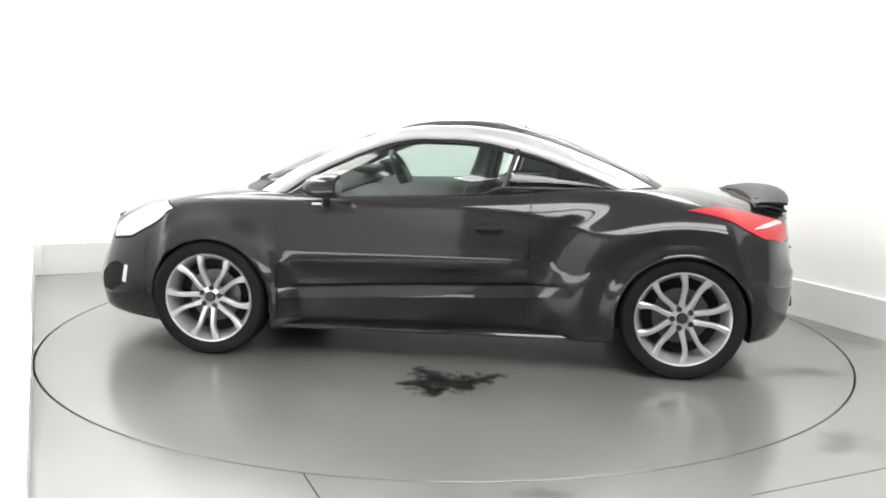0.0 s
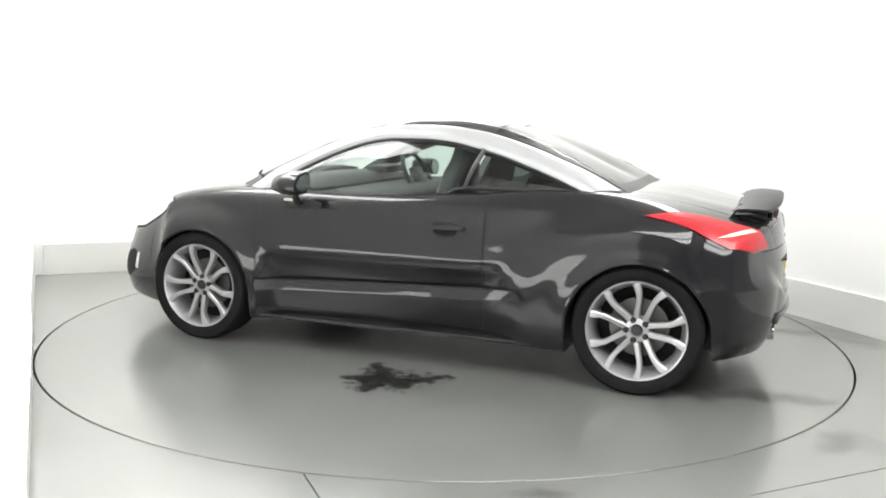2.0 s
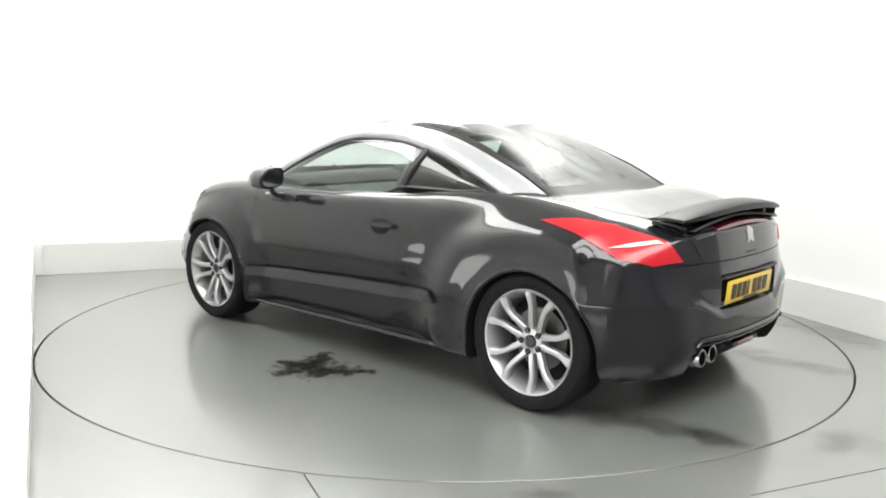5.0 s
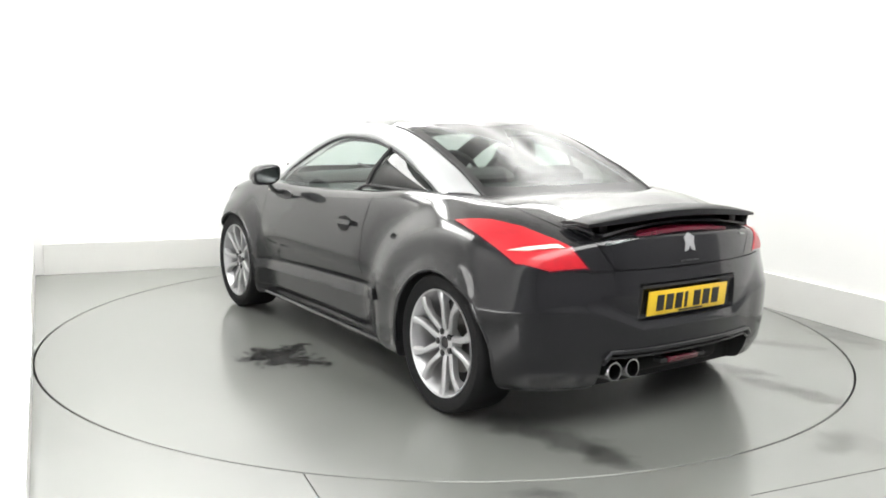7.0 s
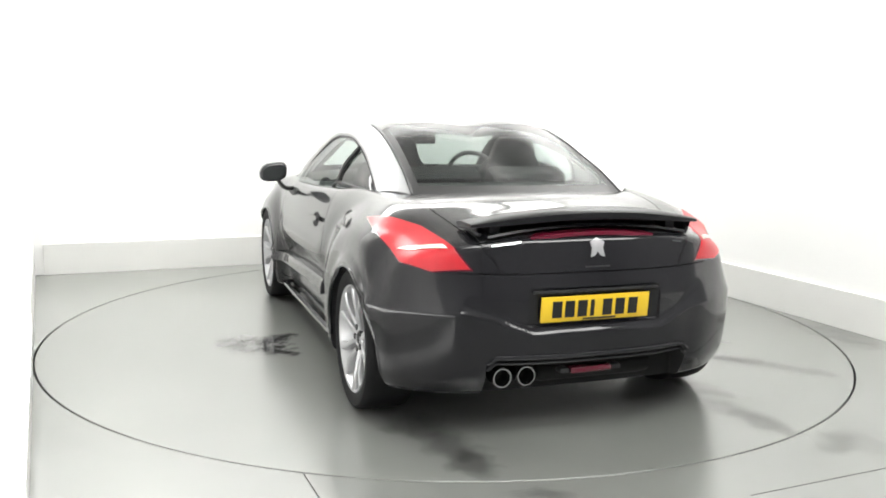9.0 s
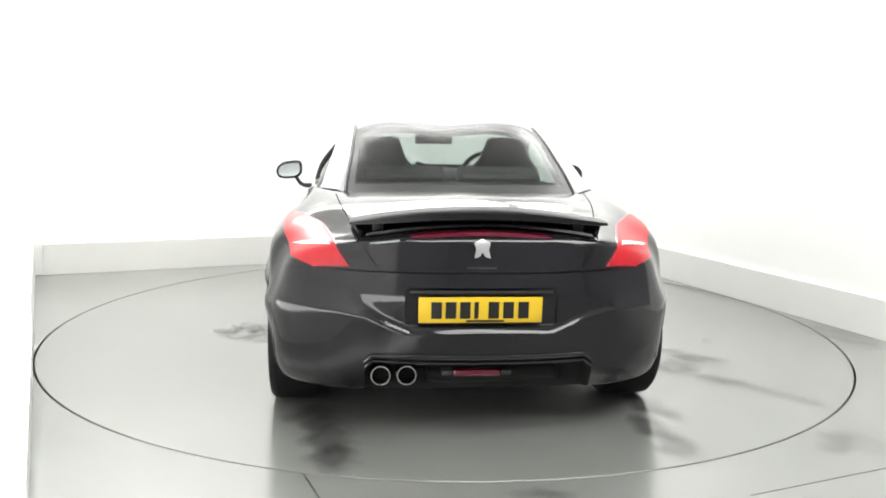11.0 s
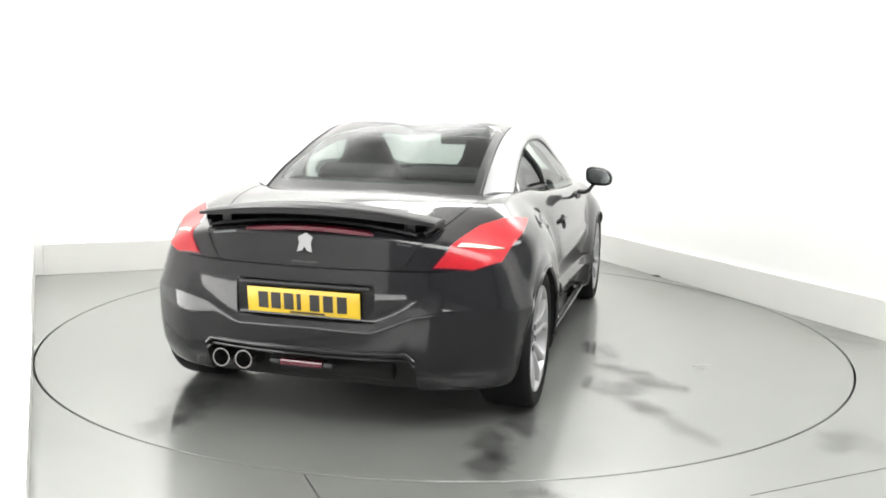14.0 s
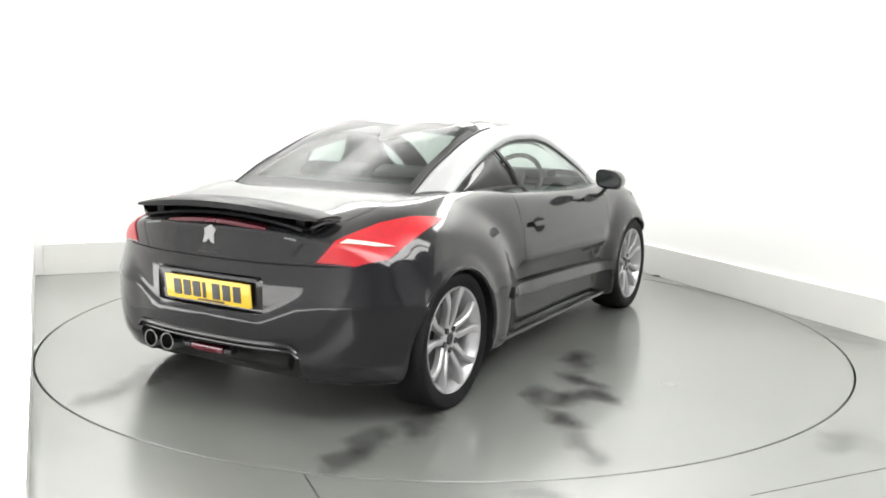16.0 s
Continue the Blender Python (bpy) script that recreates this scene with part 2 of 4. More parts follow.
    tagged(ob, "off-white kick board along the wall's foot", "baseboard", kind="structure")
    bm = bmesh.new()
    box(bm, (2 * ROOM_W + 2.6, length + 0.3, 0.1), (0, mid, ROOM_H))
    ob = part("ceiling", bm, M_WALL, smooth=False)
    ob.matrix_basis = TURN
    tagged(ob, "white studio ceiling", "ceiling", kind="structure")
    # softbox strips along the tops of the walls

    def softbox(length, label, wide=0.8, light=M_PANEL):
        lamp = tagged(new("ceiling_light"), label, "light", "ceiling softboxes")
        bm = bmesh.new()
        box(bm, (length, wide, 0.06), (0, 0, 0), 0.01)
        part("housing", bm, M_BOARD, lamp, smooth=False)
        bm = bmesh.new()
        box(bm, (length - 0.1, wide - 0.1, 0.02), (0, 0, -0.042))
        part("diffuser", bm, light, lamp, "glowing white diffuser", smooth=False)
        return lamp

    back = softbox(3.2, "white softbox strip along the top of the back wall")
    back.matrix_basis = TURN @ pose(0, 2.1, ROOM_H - 0.09)
    flank = softbox(2.9, "white softbox strip along the top of a side wall")
    flank.matrix_basis = TURN @ pose(2.05, 0.75, ROOM_H - 0.09, 0, 0, 90)
    bright = softbox(2.9, "bright white softbox strip along the top of a side wall", 0.8, M_PANEL_BRIGHT)
    bright.matrix_basis = TURN @ pose(-2.05, 0.75, ROOM_H - 0.09, 0, 0, 90)
    front = softbox(4.0, "white softbox strip above the camera's end of the studio", 1.3, M_PANEL_FRONT)
    front.matrix_basis = TURN @ pose(0.1, -3.4, ROOM_H - 0.09)
    copy_thing(front, TURN @ pose(0.1, -4.9, ROOM_H - 0.09))
    # glowing strip added on the wall beside the camera, for streaks mirrored in the paint
    wash = tagged(new("added_wall_glow"), "glowing white strip added low on the side wall, for bright streaks in the car's paint", "light")
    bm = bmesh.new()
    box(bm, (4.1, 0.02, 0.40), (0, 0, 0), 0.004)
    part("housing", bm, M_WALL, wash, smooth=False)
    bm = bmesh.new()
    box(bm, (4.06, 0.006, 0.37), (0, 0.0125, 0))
    part("diffuser", bm, M_WALL_GLOW, wash, "glowing white diffuser", smooth=False)
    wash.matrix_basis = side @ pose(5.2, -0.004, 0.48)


build_floor()
build_walls()

turntable = tagged(new("turntable"), "round grey painted turntable plate, glossy with wet smears", "turntable", kind="structure")
bm = bmesh.new()
lathe(bm, [(0.0001, 0.0), (1.2, 0.0), (TABLE_R - 0.002, 0.0), (TABLE_R, -0.002), (TABLE_R, -0.03), (0.0001, -0.03)], 160)
for v in bm.verts:
    v.co = Vector((v.co.x, -v.co.z, v.co.y))
bmesh.ops.remove_doubles(bm, verts=bm.verts, dist=0.0005)
part("plate", bm, M_TABLE, turntable, sharp=20)



def stain_material(name, colour, rough, soft, ragged, scale, most=1.0):
    """A smear whose ragged edge fades out over the paint beneath."""
    m = bpy.data.materials.new(name)
    m.use_nodes = True
    nt = m.node_tree
    p = nt.nodes["Principled BSDF"]
    p.inputs["Base Color"].default_value = (*colour, 1)
    p.inputs["Roughness"].default_value = rough
    p.inputs["Coat Weight"].default_value = 1.0
    p.inputs["Coat Roughness"].default_value = 0.06
    p.inputs["Coat IOR"].default_value = 1.7
    tc = nt.nodes.new("ShaderNodeTexCoord")
    sub = nt.nodes.new("ShaderNodeVectorMath")
    sub.operation = "SUBTRACT"
    sub.inputs[1].default_value = (0.5, 0.5, 0.5)
    nt.links.new(tc.outputs["Generated"], sub.inputs[0])
    flat = nt.nodes.new("ShaderNodeVectorMath")
    flat.operation = "MULTIPLY"
    flat.inputs[1].default_value = (1, 1, 0)
    nt.links.new(sub.outputs[0], flat.inputs[0])
    ln = nt.nodes.new("ShaderNodeVectorMath")
    ln.operation = "LENGTH"
    nt.links.new(flat.outputs[0], ln.inputs[0])
    no = nt.nodes.new("ShaderNodeTexNoise")
    no.inputs["Scale"].default_value = scale
    no.inputs["Detail"].default_value = 5
    nt.links.new(tc.outputs["Object"], no.inputs["Vector"])
    ma = nt.nodes.new("ShaderNodeMath")
    ma.operation = "MULTIPLY_ADD"
    ma.inputs[1].default_value = ragged
    nt.links.new(no.outputs["Fac"], ma.inputs[0])
    nt.links.new(ln.outputs["Value"], ma.inputs[2])
    mr = nt.nodes.new("ShaderNodeMapRange")
    mr.inputs[1].default_value = 0.5 * ragged + 0.36
    mr.inputs[2].default_value = 0.5 * ragged + 0.36 - soft
    mr.inputs[3].default_value = 0.0
    mr.inputs[4].default_value = most
    nt.links.new(ma.outputs[0], mr.inputs[0])
    nt.links.new(mr.outputs[0], p.inputs["Alpha"])
    return m


M_WET = stain_material("wet_patch", (0.03, 0.03, 0.03), 0.1, 0.22, 1.3, 11.0, 0.85)
M_DAMP_REFLECTION = stain_material("damp_and_car_reflection", (0.04, 0.04, 0.038), 0.08, 0.30, 0.6, 6.0, 0.75)


M_TRAIL = stain_material("wet_tyre_trail", (0.03, 0.03, 0.029), 0.1, 0.2, 0.7, 6.0, 0.36)
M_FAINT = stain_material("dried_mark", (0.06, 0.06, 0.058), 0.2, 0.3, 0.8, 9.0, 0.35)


def smear(name, at, size, turn, material, parent, z=0.0025):
    bm = bmesh.new()
    n = 28
    ring = [bm.verts.new((0.5 * size[0] * math.cos(2 * math.pi * i / n), 0.5 * size[1] * math.sin(2 * math.pi * i / n), 0)) for i in range(n)]
    bm.faces.new(ring)
    ob = part(name, bm, material, parent, smooth=False)
    ob.matrix_basis = pose(at[0], at[1], z, 0, 0, turn)
    return ob


for k, (at, size, turn) in enumerate((((-0.17, 1.20), (0.55, 0.36), -40), ((-0.06, 1.12), (0.42, 0.24), 110), ((-0.10, 1.38), (0.40, 0.26), 100), ((-0.34, 1.15), (0.40, 0.26), 25), ((-0.02, 1.27), (0.36, 0.2), 10), ((-0.22, 1.30), (0.40, 0.28), 150))):
    smear("wet_stain", at, size, turn, M_WET, turntable, 0.0022 + 0.0003 * k)
for k, (at, size, turn) in enumerate((((-1.72, 0.76), (0.62, 0.46), -15), ((-2.0, 0.68), (0.62, 0.42), -12), ((-2.2, 0.66), (0.46, 0.36), -20), ((-1.66, -0.84), (0.62, 0.34), 10), ((-1.95, -0.76), (0.60, 0.34), 5), ((-2.18, -0.80), (0.46, 0.34), -8))):
    smear("tyre_trail", at, size, turn, M_TRAIL, turntable, 0.0024 + 0.0003 * k)
# damp patches, darkened further to paint in the car's reflection on the plate
for k, (at, size, turn) in enumerate((((-0.95, -1.28), (0.66, 0.36), -25), ((-1.26, -1.36), (0.42, 0.3), 40), ((-0.66, -1.22), (0.6, 0.26), 60), ((-0.3, -1.06), (0.8, 0.36), 15), ((-1.0, -1.12), (0.5, 0.3), 10), ((-0.85, -1.42), (0.5, 0.24), 50))):
    smear("damp_reflection_patch", at, size, turn, M_DAMP_REFLECTION, turntable, 0.0028 + 0.0003 * k)
smear("damp_reflection_patch", (-1.5, -1.55), (0.8, 0.3), 30, M_FAINT, turntable, 0.0045)

# marks on the fixed floor
for name, at, size, turn in (("floor_stain", (2.517, -0.185), (0.9, 0.35), -67), ("floor_stain", (1.771, -1.959), (0.62, 0.40), 35), ("floor_stain", (0.37, -2.56), (0.40, 0.16), -10)):
    tagged(smear(name, at, size, turn, M_FAINT, None), "faint damp mark on the grey floor", "stain")
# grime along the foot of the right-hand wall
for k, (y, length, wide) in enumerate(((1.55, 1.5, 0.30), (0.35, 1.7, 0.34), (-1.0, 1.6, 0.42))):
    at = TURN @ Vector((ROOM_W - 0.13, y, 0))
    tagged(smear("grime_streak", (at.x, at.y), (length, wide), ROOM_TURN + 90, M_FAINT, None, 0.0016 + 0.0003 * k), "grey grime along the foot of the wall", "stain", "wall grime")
bm = bmesh.new()
box(bm, (0.09, 0.022, 0.012), (0, 0, 0.006), 0.004)
ob = part("floor_scrap", bm, M_BLACK)
ob.matrix_basis = pose(1.878, 1.899, 0, 0, 0, -35)
tagged(ob, "small black scrap at the foot of the wall", "scrap")

# ---- the car: x forward, y to its left, z up, origin on the ground between the axles ----
car = tagged(new("car"), "black metallic two-door coupe with silver roof arches, on a turntable", "car")
AXLE_F, AXLE_R, HUB_Z, TYRE_R = 1.306, -1.306, 0.33, 0.33

KX = (-1.97, -1.8, -1.6, -1.306, -1.05, -0.8, -0.4, 0.2, 0.7, 1.0, 1.306, 1.6, 1.85, 2.1, 2.25)
ROWS = {
    "zb": (0.205, 0.185, 0.172, 0.18, 0.175, 0.17, 0.165, 0.16, 0.155, 0.155, 0.155, 0.15, 0.15, 0.16, 0.18),
    "ysill": (0.81, 0.845, 0.85, 0.85, 0.87, 0.865, 0.86, 0.86, 0.865, 0.875, 0.88, 0.84, 0.8, 0.74, 0.68),
    "ymid": (0.835, 0.868, 0.882, 0.885, 0.894, 0.886, 0.88, 0.878, 0.88, 0.892, 0.91, 0.893, 0.868, 0.82, 0.75),
    "ymax": (0.84, 0.878, 0.884, 0.886, 0.885, 0.883, 0.882, 0.882, 0.882, 0.888, 0.905, 0.898, 0.872, 0.82, 0.74),
    "zmax": (0.58, 0.585, 0.59, 0.60, 0.60, 0.59, 0.585, 0.58, 0.58, 0.575, 0.57, 0.54, 0.50, 0.45, 0.42),
    "ysh": (0.8, 0.835, 0.852, 0.858, 0.856, 0.858, 0.864, 0.866, 0.862, 0.86, 0.868, 0.866, 0.83, 0.765, 0.68),
    "zsh": (0.74, 0.775, 0.81, 0.828, 0.82, 0.8, 0.79, 0.78, 0.765, 0.755, 0.75, 0.745, 0.715, 0.665, 0.59),
    "ybelt": (0.64, 0.69, 0.72, 0.735, 0.74, 0.75, 0.78, 0.795, 0.795, 0.785, 0.785, 0.765, 0.715, 0.64, 0.55),
    "zbelt": (0.825, 0.86, 0.9, 0.955, 0.98, 0.985, 0.955, 0.925, 0.915, 0.91, 0.895, 0.858, 0.835, 0.79, 0.715),
    "ydeck": (0.42, 0.45, 0.48, 0.52, 0.54, 0.56, 0.58, 0.6, 0.6, 0.58, 0.58, 0.55, 0.5, 0.43, 0.36),
    "zdeck": (0.865, 0.905, 0.94, 0.985, 0.995, 0.98, 0.945, 0.92, 0.915, 0.94, 0.918, 0.878, 0.853, 0.805, 0.73),
    "zc": (0.875, 0.915, 0.95, 0.998, 1, 0.975, 0.94, 0.915, 0.915, 0.955, 0.925, 0.885, 0.86, 0.812, 0.737),
}


def smooth01(a, b, x):
    s = min(1.0, max(0.0, (x - a) / (b - a)))
    return s * s * (3 - 2 * s)


def end_warp(p):
    """Rounds the nose and the tail in plan and in profile, swells the haunches and wings, and steps the rear bumper."""
    x, y, z = p
    wr = smooth01(-1.42, -1.97, x)
    wf = smooth01(1.45, 2.25, x)
    rear = float(np.interp(z, REAR_Z, REAR_DX))
    front = float(np.interp(z, FRONT_Z, FRONT_DX))
    ay = abs(y)
    sy = 1.0 if y >= 0 else -1.0
    dr = 0.25 * (ay / 0.85) ** 2.6
    df = 0.34 * (ay / 0.80) ** 2.6
    # haunch and front wing
    side = smooth01(0.58, 0.78, ay)
    rho = math.hypot((x - AXLE_R) / 0.66, (z - 0.36) / 0.56)
    rho2 = math.hypot((x - AXLE_F) / 0.47, (z - 0.34) / 0.46)
    out = side * (0.043 * smooth01(1.16, 0.80, rho) * (1 - 0.6 * wr) + 0.032 * smooth01(1.10, 0.84, rho2) * (1 - wf))
    out -= side * 0.008 * math.exp(-((rho - 1.2) / 0.13) ** 2) * smooth01(-1.2, -1.0, x) * smooth01(0.92, 0.80, z) * smooth01(0.40, 0.58, z)
    # flared edge round the wheel openings
    for ax, much in ((AXLE_R, 0.012), (AXLE_F, 0.008)):
        out += side * much * smooth01(0.44, 0.375, math.hypot(x - ax, z - HUB_Z + 0.02)) * (1 - wr) * (1 - wf)
    # ledge of the rear bumper, scooped above its edge
    crease = float(np.interp(ay, (0.0, 0.22, 0.30, 0.38, 0.47, 0.60, 0.9), (0.478, 0.474, 0.468, 0.50, 0.54, 0.562, 0.565)))
    scoop = 0.045 + 0.08 * smooth01(0.40, 0.62, ay)
    step = (0.019 + 0.034 * smooth01(0.45, 0.70, ay)) * min(1.0, max(0.0, (crease + scoop - z) / scoop)) ** 2 * smooth01(-1.60, -1.86, x)
    k = smooth01(0.5, 0.86, ay)
    # scooped lower door, under a soft crease
    wx = smooth01(0.97, 0.74, x) * smooth01(-0.74, -0.42, x) * side
    out += wx * float(np.interp(z, SCOOP_Z, SCOOP_DY))
    return Vector((x + wr * (dr + rear) + wf * (front - df) - step * (1 - k), y + sy * (out + step * k * 0.5), z))


def rounded_table(knots, values):
    q = np.linspace(knots[0], knots[-1], 80)
    return q, pchip(knots, values, q)


SCOOP_Z, SCOOP_DY = rounded_table((0.18, 0.30, 0.38, 0.46, 0.52, 0.565, 0.61, 0.67, 0.78), (-0.046, -0.036, -0.028, -0.022, -0.009, 0.008, 0.013, 0.004, -0.002))
REAR_Z, REAR_DX = rounded_table((0.1, 0.2, 0.3, 0.42, 0.6, 0.73, 0.85, 0.95), (0.09, 0.05, 0.0, -0.015, -0.02, 0.0, 0.02, 0.06))
FRONT_Z, FRONT_DX = rounded_table((0.1, 0.2, 0.35, 0.45, 0.55, 0.65, 0.75, 0.85), (-0.05, -0.01, 0.02, 0.0, -0.04, -0.08, -0.13, -0.2))


def section(x, shrink=1.0):
    r = {k: float(pchip(KX, v, x)) for k, v in ROWS.items()}
    zb, zm = r["zb"], 0.5 * (r["zb"] + r["zmax"]) + 0.02
    pts = [(r["ysill"] - 0.05, zb), (r["ysill"], zb + 0.035), (r["ymid"] - 0.003, zm), (r["ymax"], r["zmax"]), (r["ysh"], r["zsh"]), (r["ybelt"], r["zbelt"]), (r["ydeck"], r["zdeck"]), (r["ydeck"] * 0.5, 0.3 * r["zdeck"] + 0.7 * r["zc"]), (0.0, r["zc"])]
    line = catmull([(y, z, 0) for y, z in pts], 22)
    mid = 0.55
    return [(v.x * shrink, mid + (v.y - mid) * (0.5 + 0.5 * shrink) if shrink < 1 else v.y) for v in line]


def body_solid():
    xs = [(-1.97, 0.90), (-1.968, 0.94), (-1.962, 0.97), (-1.95, 0.99), (-1.93, 1.0)]
    x = -1.90
    while x < 2.19:
        xs.append((x, 1.0))
        x += 0.02 if x < -1.4 else 0.03
    xs += [(2.215, 0.985), (2.24, 0.95), (2.25, 0.88)]
    bm = bmesh.new()
    full = []
    n = 84
    for x, s in xs:
        half = section(x, s)
        y0, z0 = half[0]
        ring = [(x, y, z) for y, z in half] + [(x, -y, z) for y, z in reversed(half[:-1])]
        ring += [(x, -y0 + 2 * y0 * k / n, z0) for k in range(1, n)]
        full.append([end_warp(p) for p in ring])
    vs = grid_faces(bm, full, close_v=True)
    # end caps, as lines drawn from flank to flank
    for ring, (x, s) in ((vs[0], xs[0]), (vs[-1], xs[-1])):
        half = section(x, s)
        m = len(half)
        bottom = [ring[0]] + [ring[len(ring) - k] for k in range(1, n)] + [ring[2 * m - 2]]
        last = bottom
        for k in range(1, m - 1):
            y, z = half[k]
            row = [ring[k]] + [bm.verts.new(end_warp((x, y - 2 * y * j / n, z))) for j in range(1, n)] + [ring[2 * m - 2 - k]]
            for j in range(n):
                bm.faces.new((last[j], last[j + 1], row[j + 1], row[j]))
            last = row
        for j in range(n):
            bm.faces.new((last[j], last[j + 1], ring[m - 1]))
    bmesh.ops.recalc_face_normals(bm, faces=bm.faces)
    return bm


def wheel_cutter():
    bm = bmesh.new()
    for x in (AXLE_F, AXLE_R):
        for s in (1, -1):
            ring = []
            for y in (0.52, 1.2):
                row = []
                for i in range(49):
                    a = math.pi * i / 48
                    row.append((x + 0.362 * math.cos(a), s * y, HUB_Z - 0.02 + 0.362 * math.sin(a)))
                row += [(x - 0.362, s * y, -0.1), (x + 0.362, s * y, -0.1)]
                ring.append(row)
            vs = grid_faces(bm, ring, close_v=True)
            bm.faces.new(vs[0])
            bm.faces.new(vs[1])
    # number plate recess and the opening under the rear bumper
    box(bm, (0.20, 0.64, 0.165), (-2.055, 0, 0.578), 0.012, Matrix.Rotation(radians(-5), 4, "Y"))
    box(bm, (0.24, 0.98, 0.22), (-1.945, 0, 0.255), 0.03)
    bmesh.ops.recalc_face_normals(bm, faces=bm.faces)
    return bm


def cut_body():
    me = bpy.data.meshes.new("body_work")
    bm = body_solid()
    bm.to_mesh(me)
    bm.free()
    body = new("body_work", me)
    me2 = bpy.data.meshes.new("cutter_work")
    bm = wheel_cutter()
    bm.to_mesh(me2)
    bm.free()
    cutter = new("cutter_work", me2)
    mod = body.modifiers.new("cut", "BOOLEAN")
    mod.operation, mod.object, mod.solver = "DIFFERENCE", cutter, "EXACT"
    dg = bpy.context.evaluated_depsgraph_get()
    out = bpy.data.meshes.new_from_object(body.evaluated_get(dg))
    bpy.data.objects.remove(body)
    bpy.data.objects.remove(cutter)
    return out


BODY = cut_body()
from mathutils.bvhtree import BVHTree

probe = bmesh.new()
probe.from_mesh(BODY)
SKIN = BVHTree.FromBMesh(probe)
probe.free()


def plane_of(a, b, c):
    a, b, c = Vector(a), Vector(b), Vector(c)
    return a, (b - a).cross(c - a).normalized()


def shut_line(bm, co, no, test, gap=0.0045):
    co, no = Vector(co), Vector(no).normalized()
    for s in (-0.5, 0.5):
        bmesh.ops.bisect_plane(bm, geom=bm.verts[:] + bm.edges[:] + bm.faces[:], plane_co=co + no * gap * s, plane_no=no, dist=1e-5)
    kill = [f for f in bm.faces if abs((f.calc_center_median() - co).dot(no)) < gap * 0.5 and test(f.calc_center_median())]
    bmesh.ops.delete(bm, geom=kill, context="FACES")


DOOR_X0, DOOR_X1, SILL_Z, LID_Z, BUMPER_X = -0.487, 0.905, 0.235, 0.728, -1.60
LID_L = plane_of((-1.916, 0.424, 0.73), (-1.743, 0.535, 0.885), (-1.18, 0.62, 0.985))
LID_R = plane_of((-1.916, -0.424, 0.73), (-1.743, -0.535, 0.885), (-1.18, -0.62, 0.985))


def in_lid(c):
    l = (c - LID_L[0]).dot(LID_L[1]) * (1 if LID_L[1].y > 0 else -1)
    r = (c - LID_R[0]).dot(LID_R[1]) * (1 if LID_R[1].y > 0 else -1)
    return l < 0 and r > 0 and c.z > LID_Z and c.x < -1.17


def in_well(c):
    for x in (AXLE_F, AXLE_R):
        if math.hypot(c.x - x, c.z - HUB_Z + 0.02) < 0.3635 and abs(c.y) > 0.5:
            return True
        if abs(c.x - x) < 0.3625 and c.z < HUB_Z - 0.02 and abs(c.y) > 0.5:
            return True
    return False


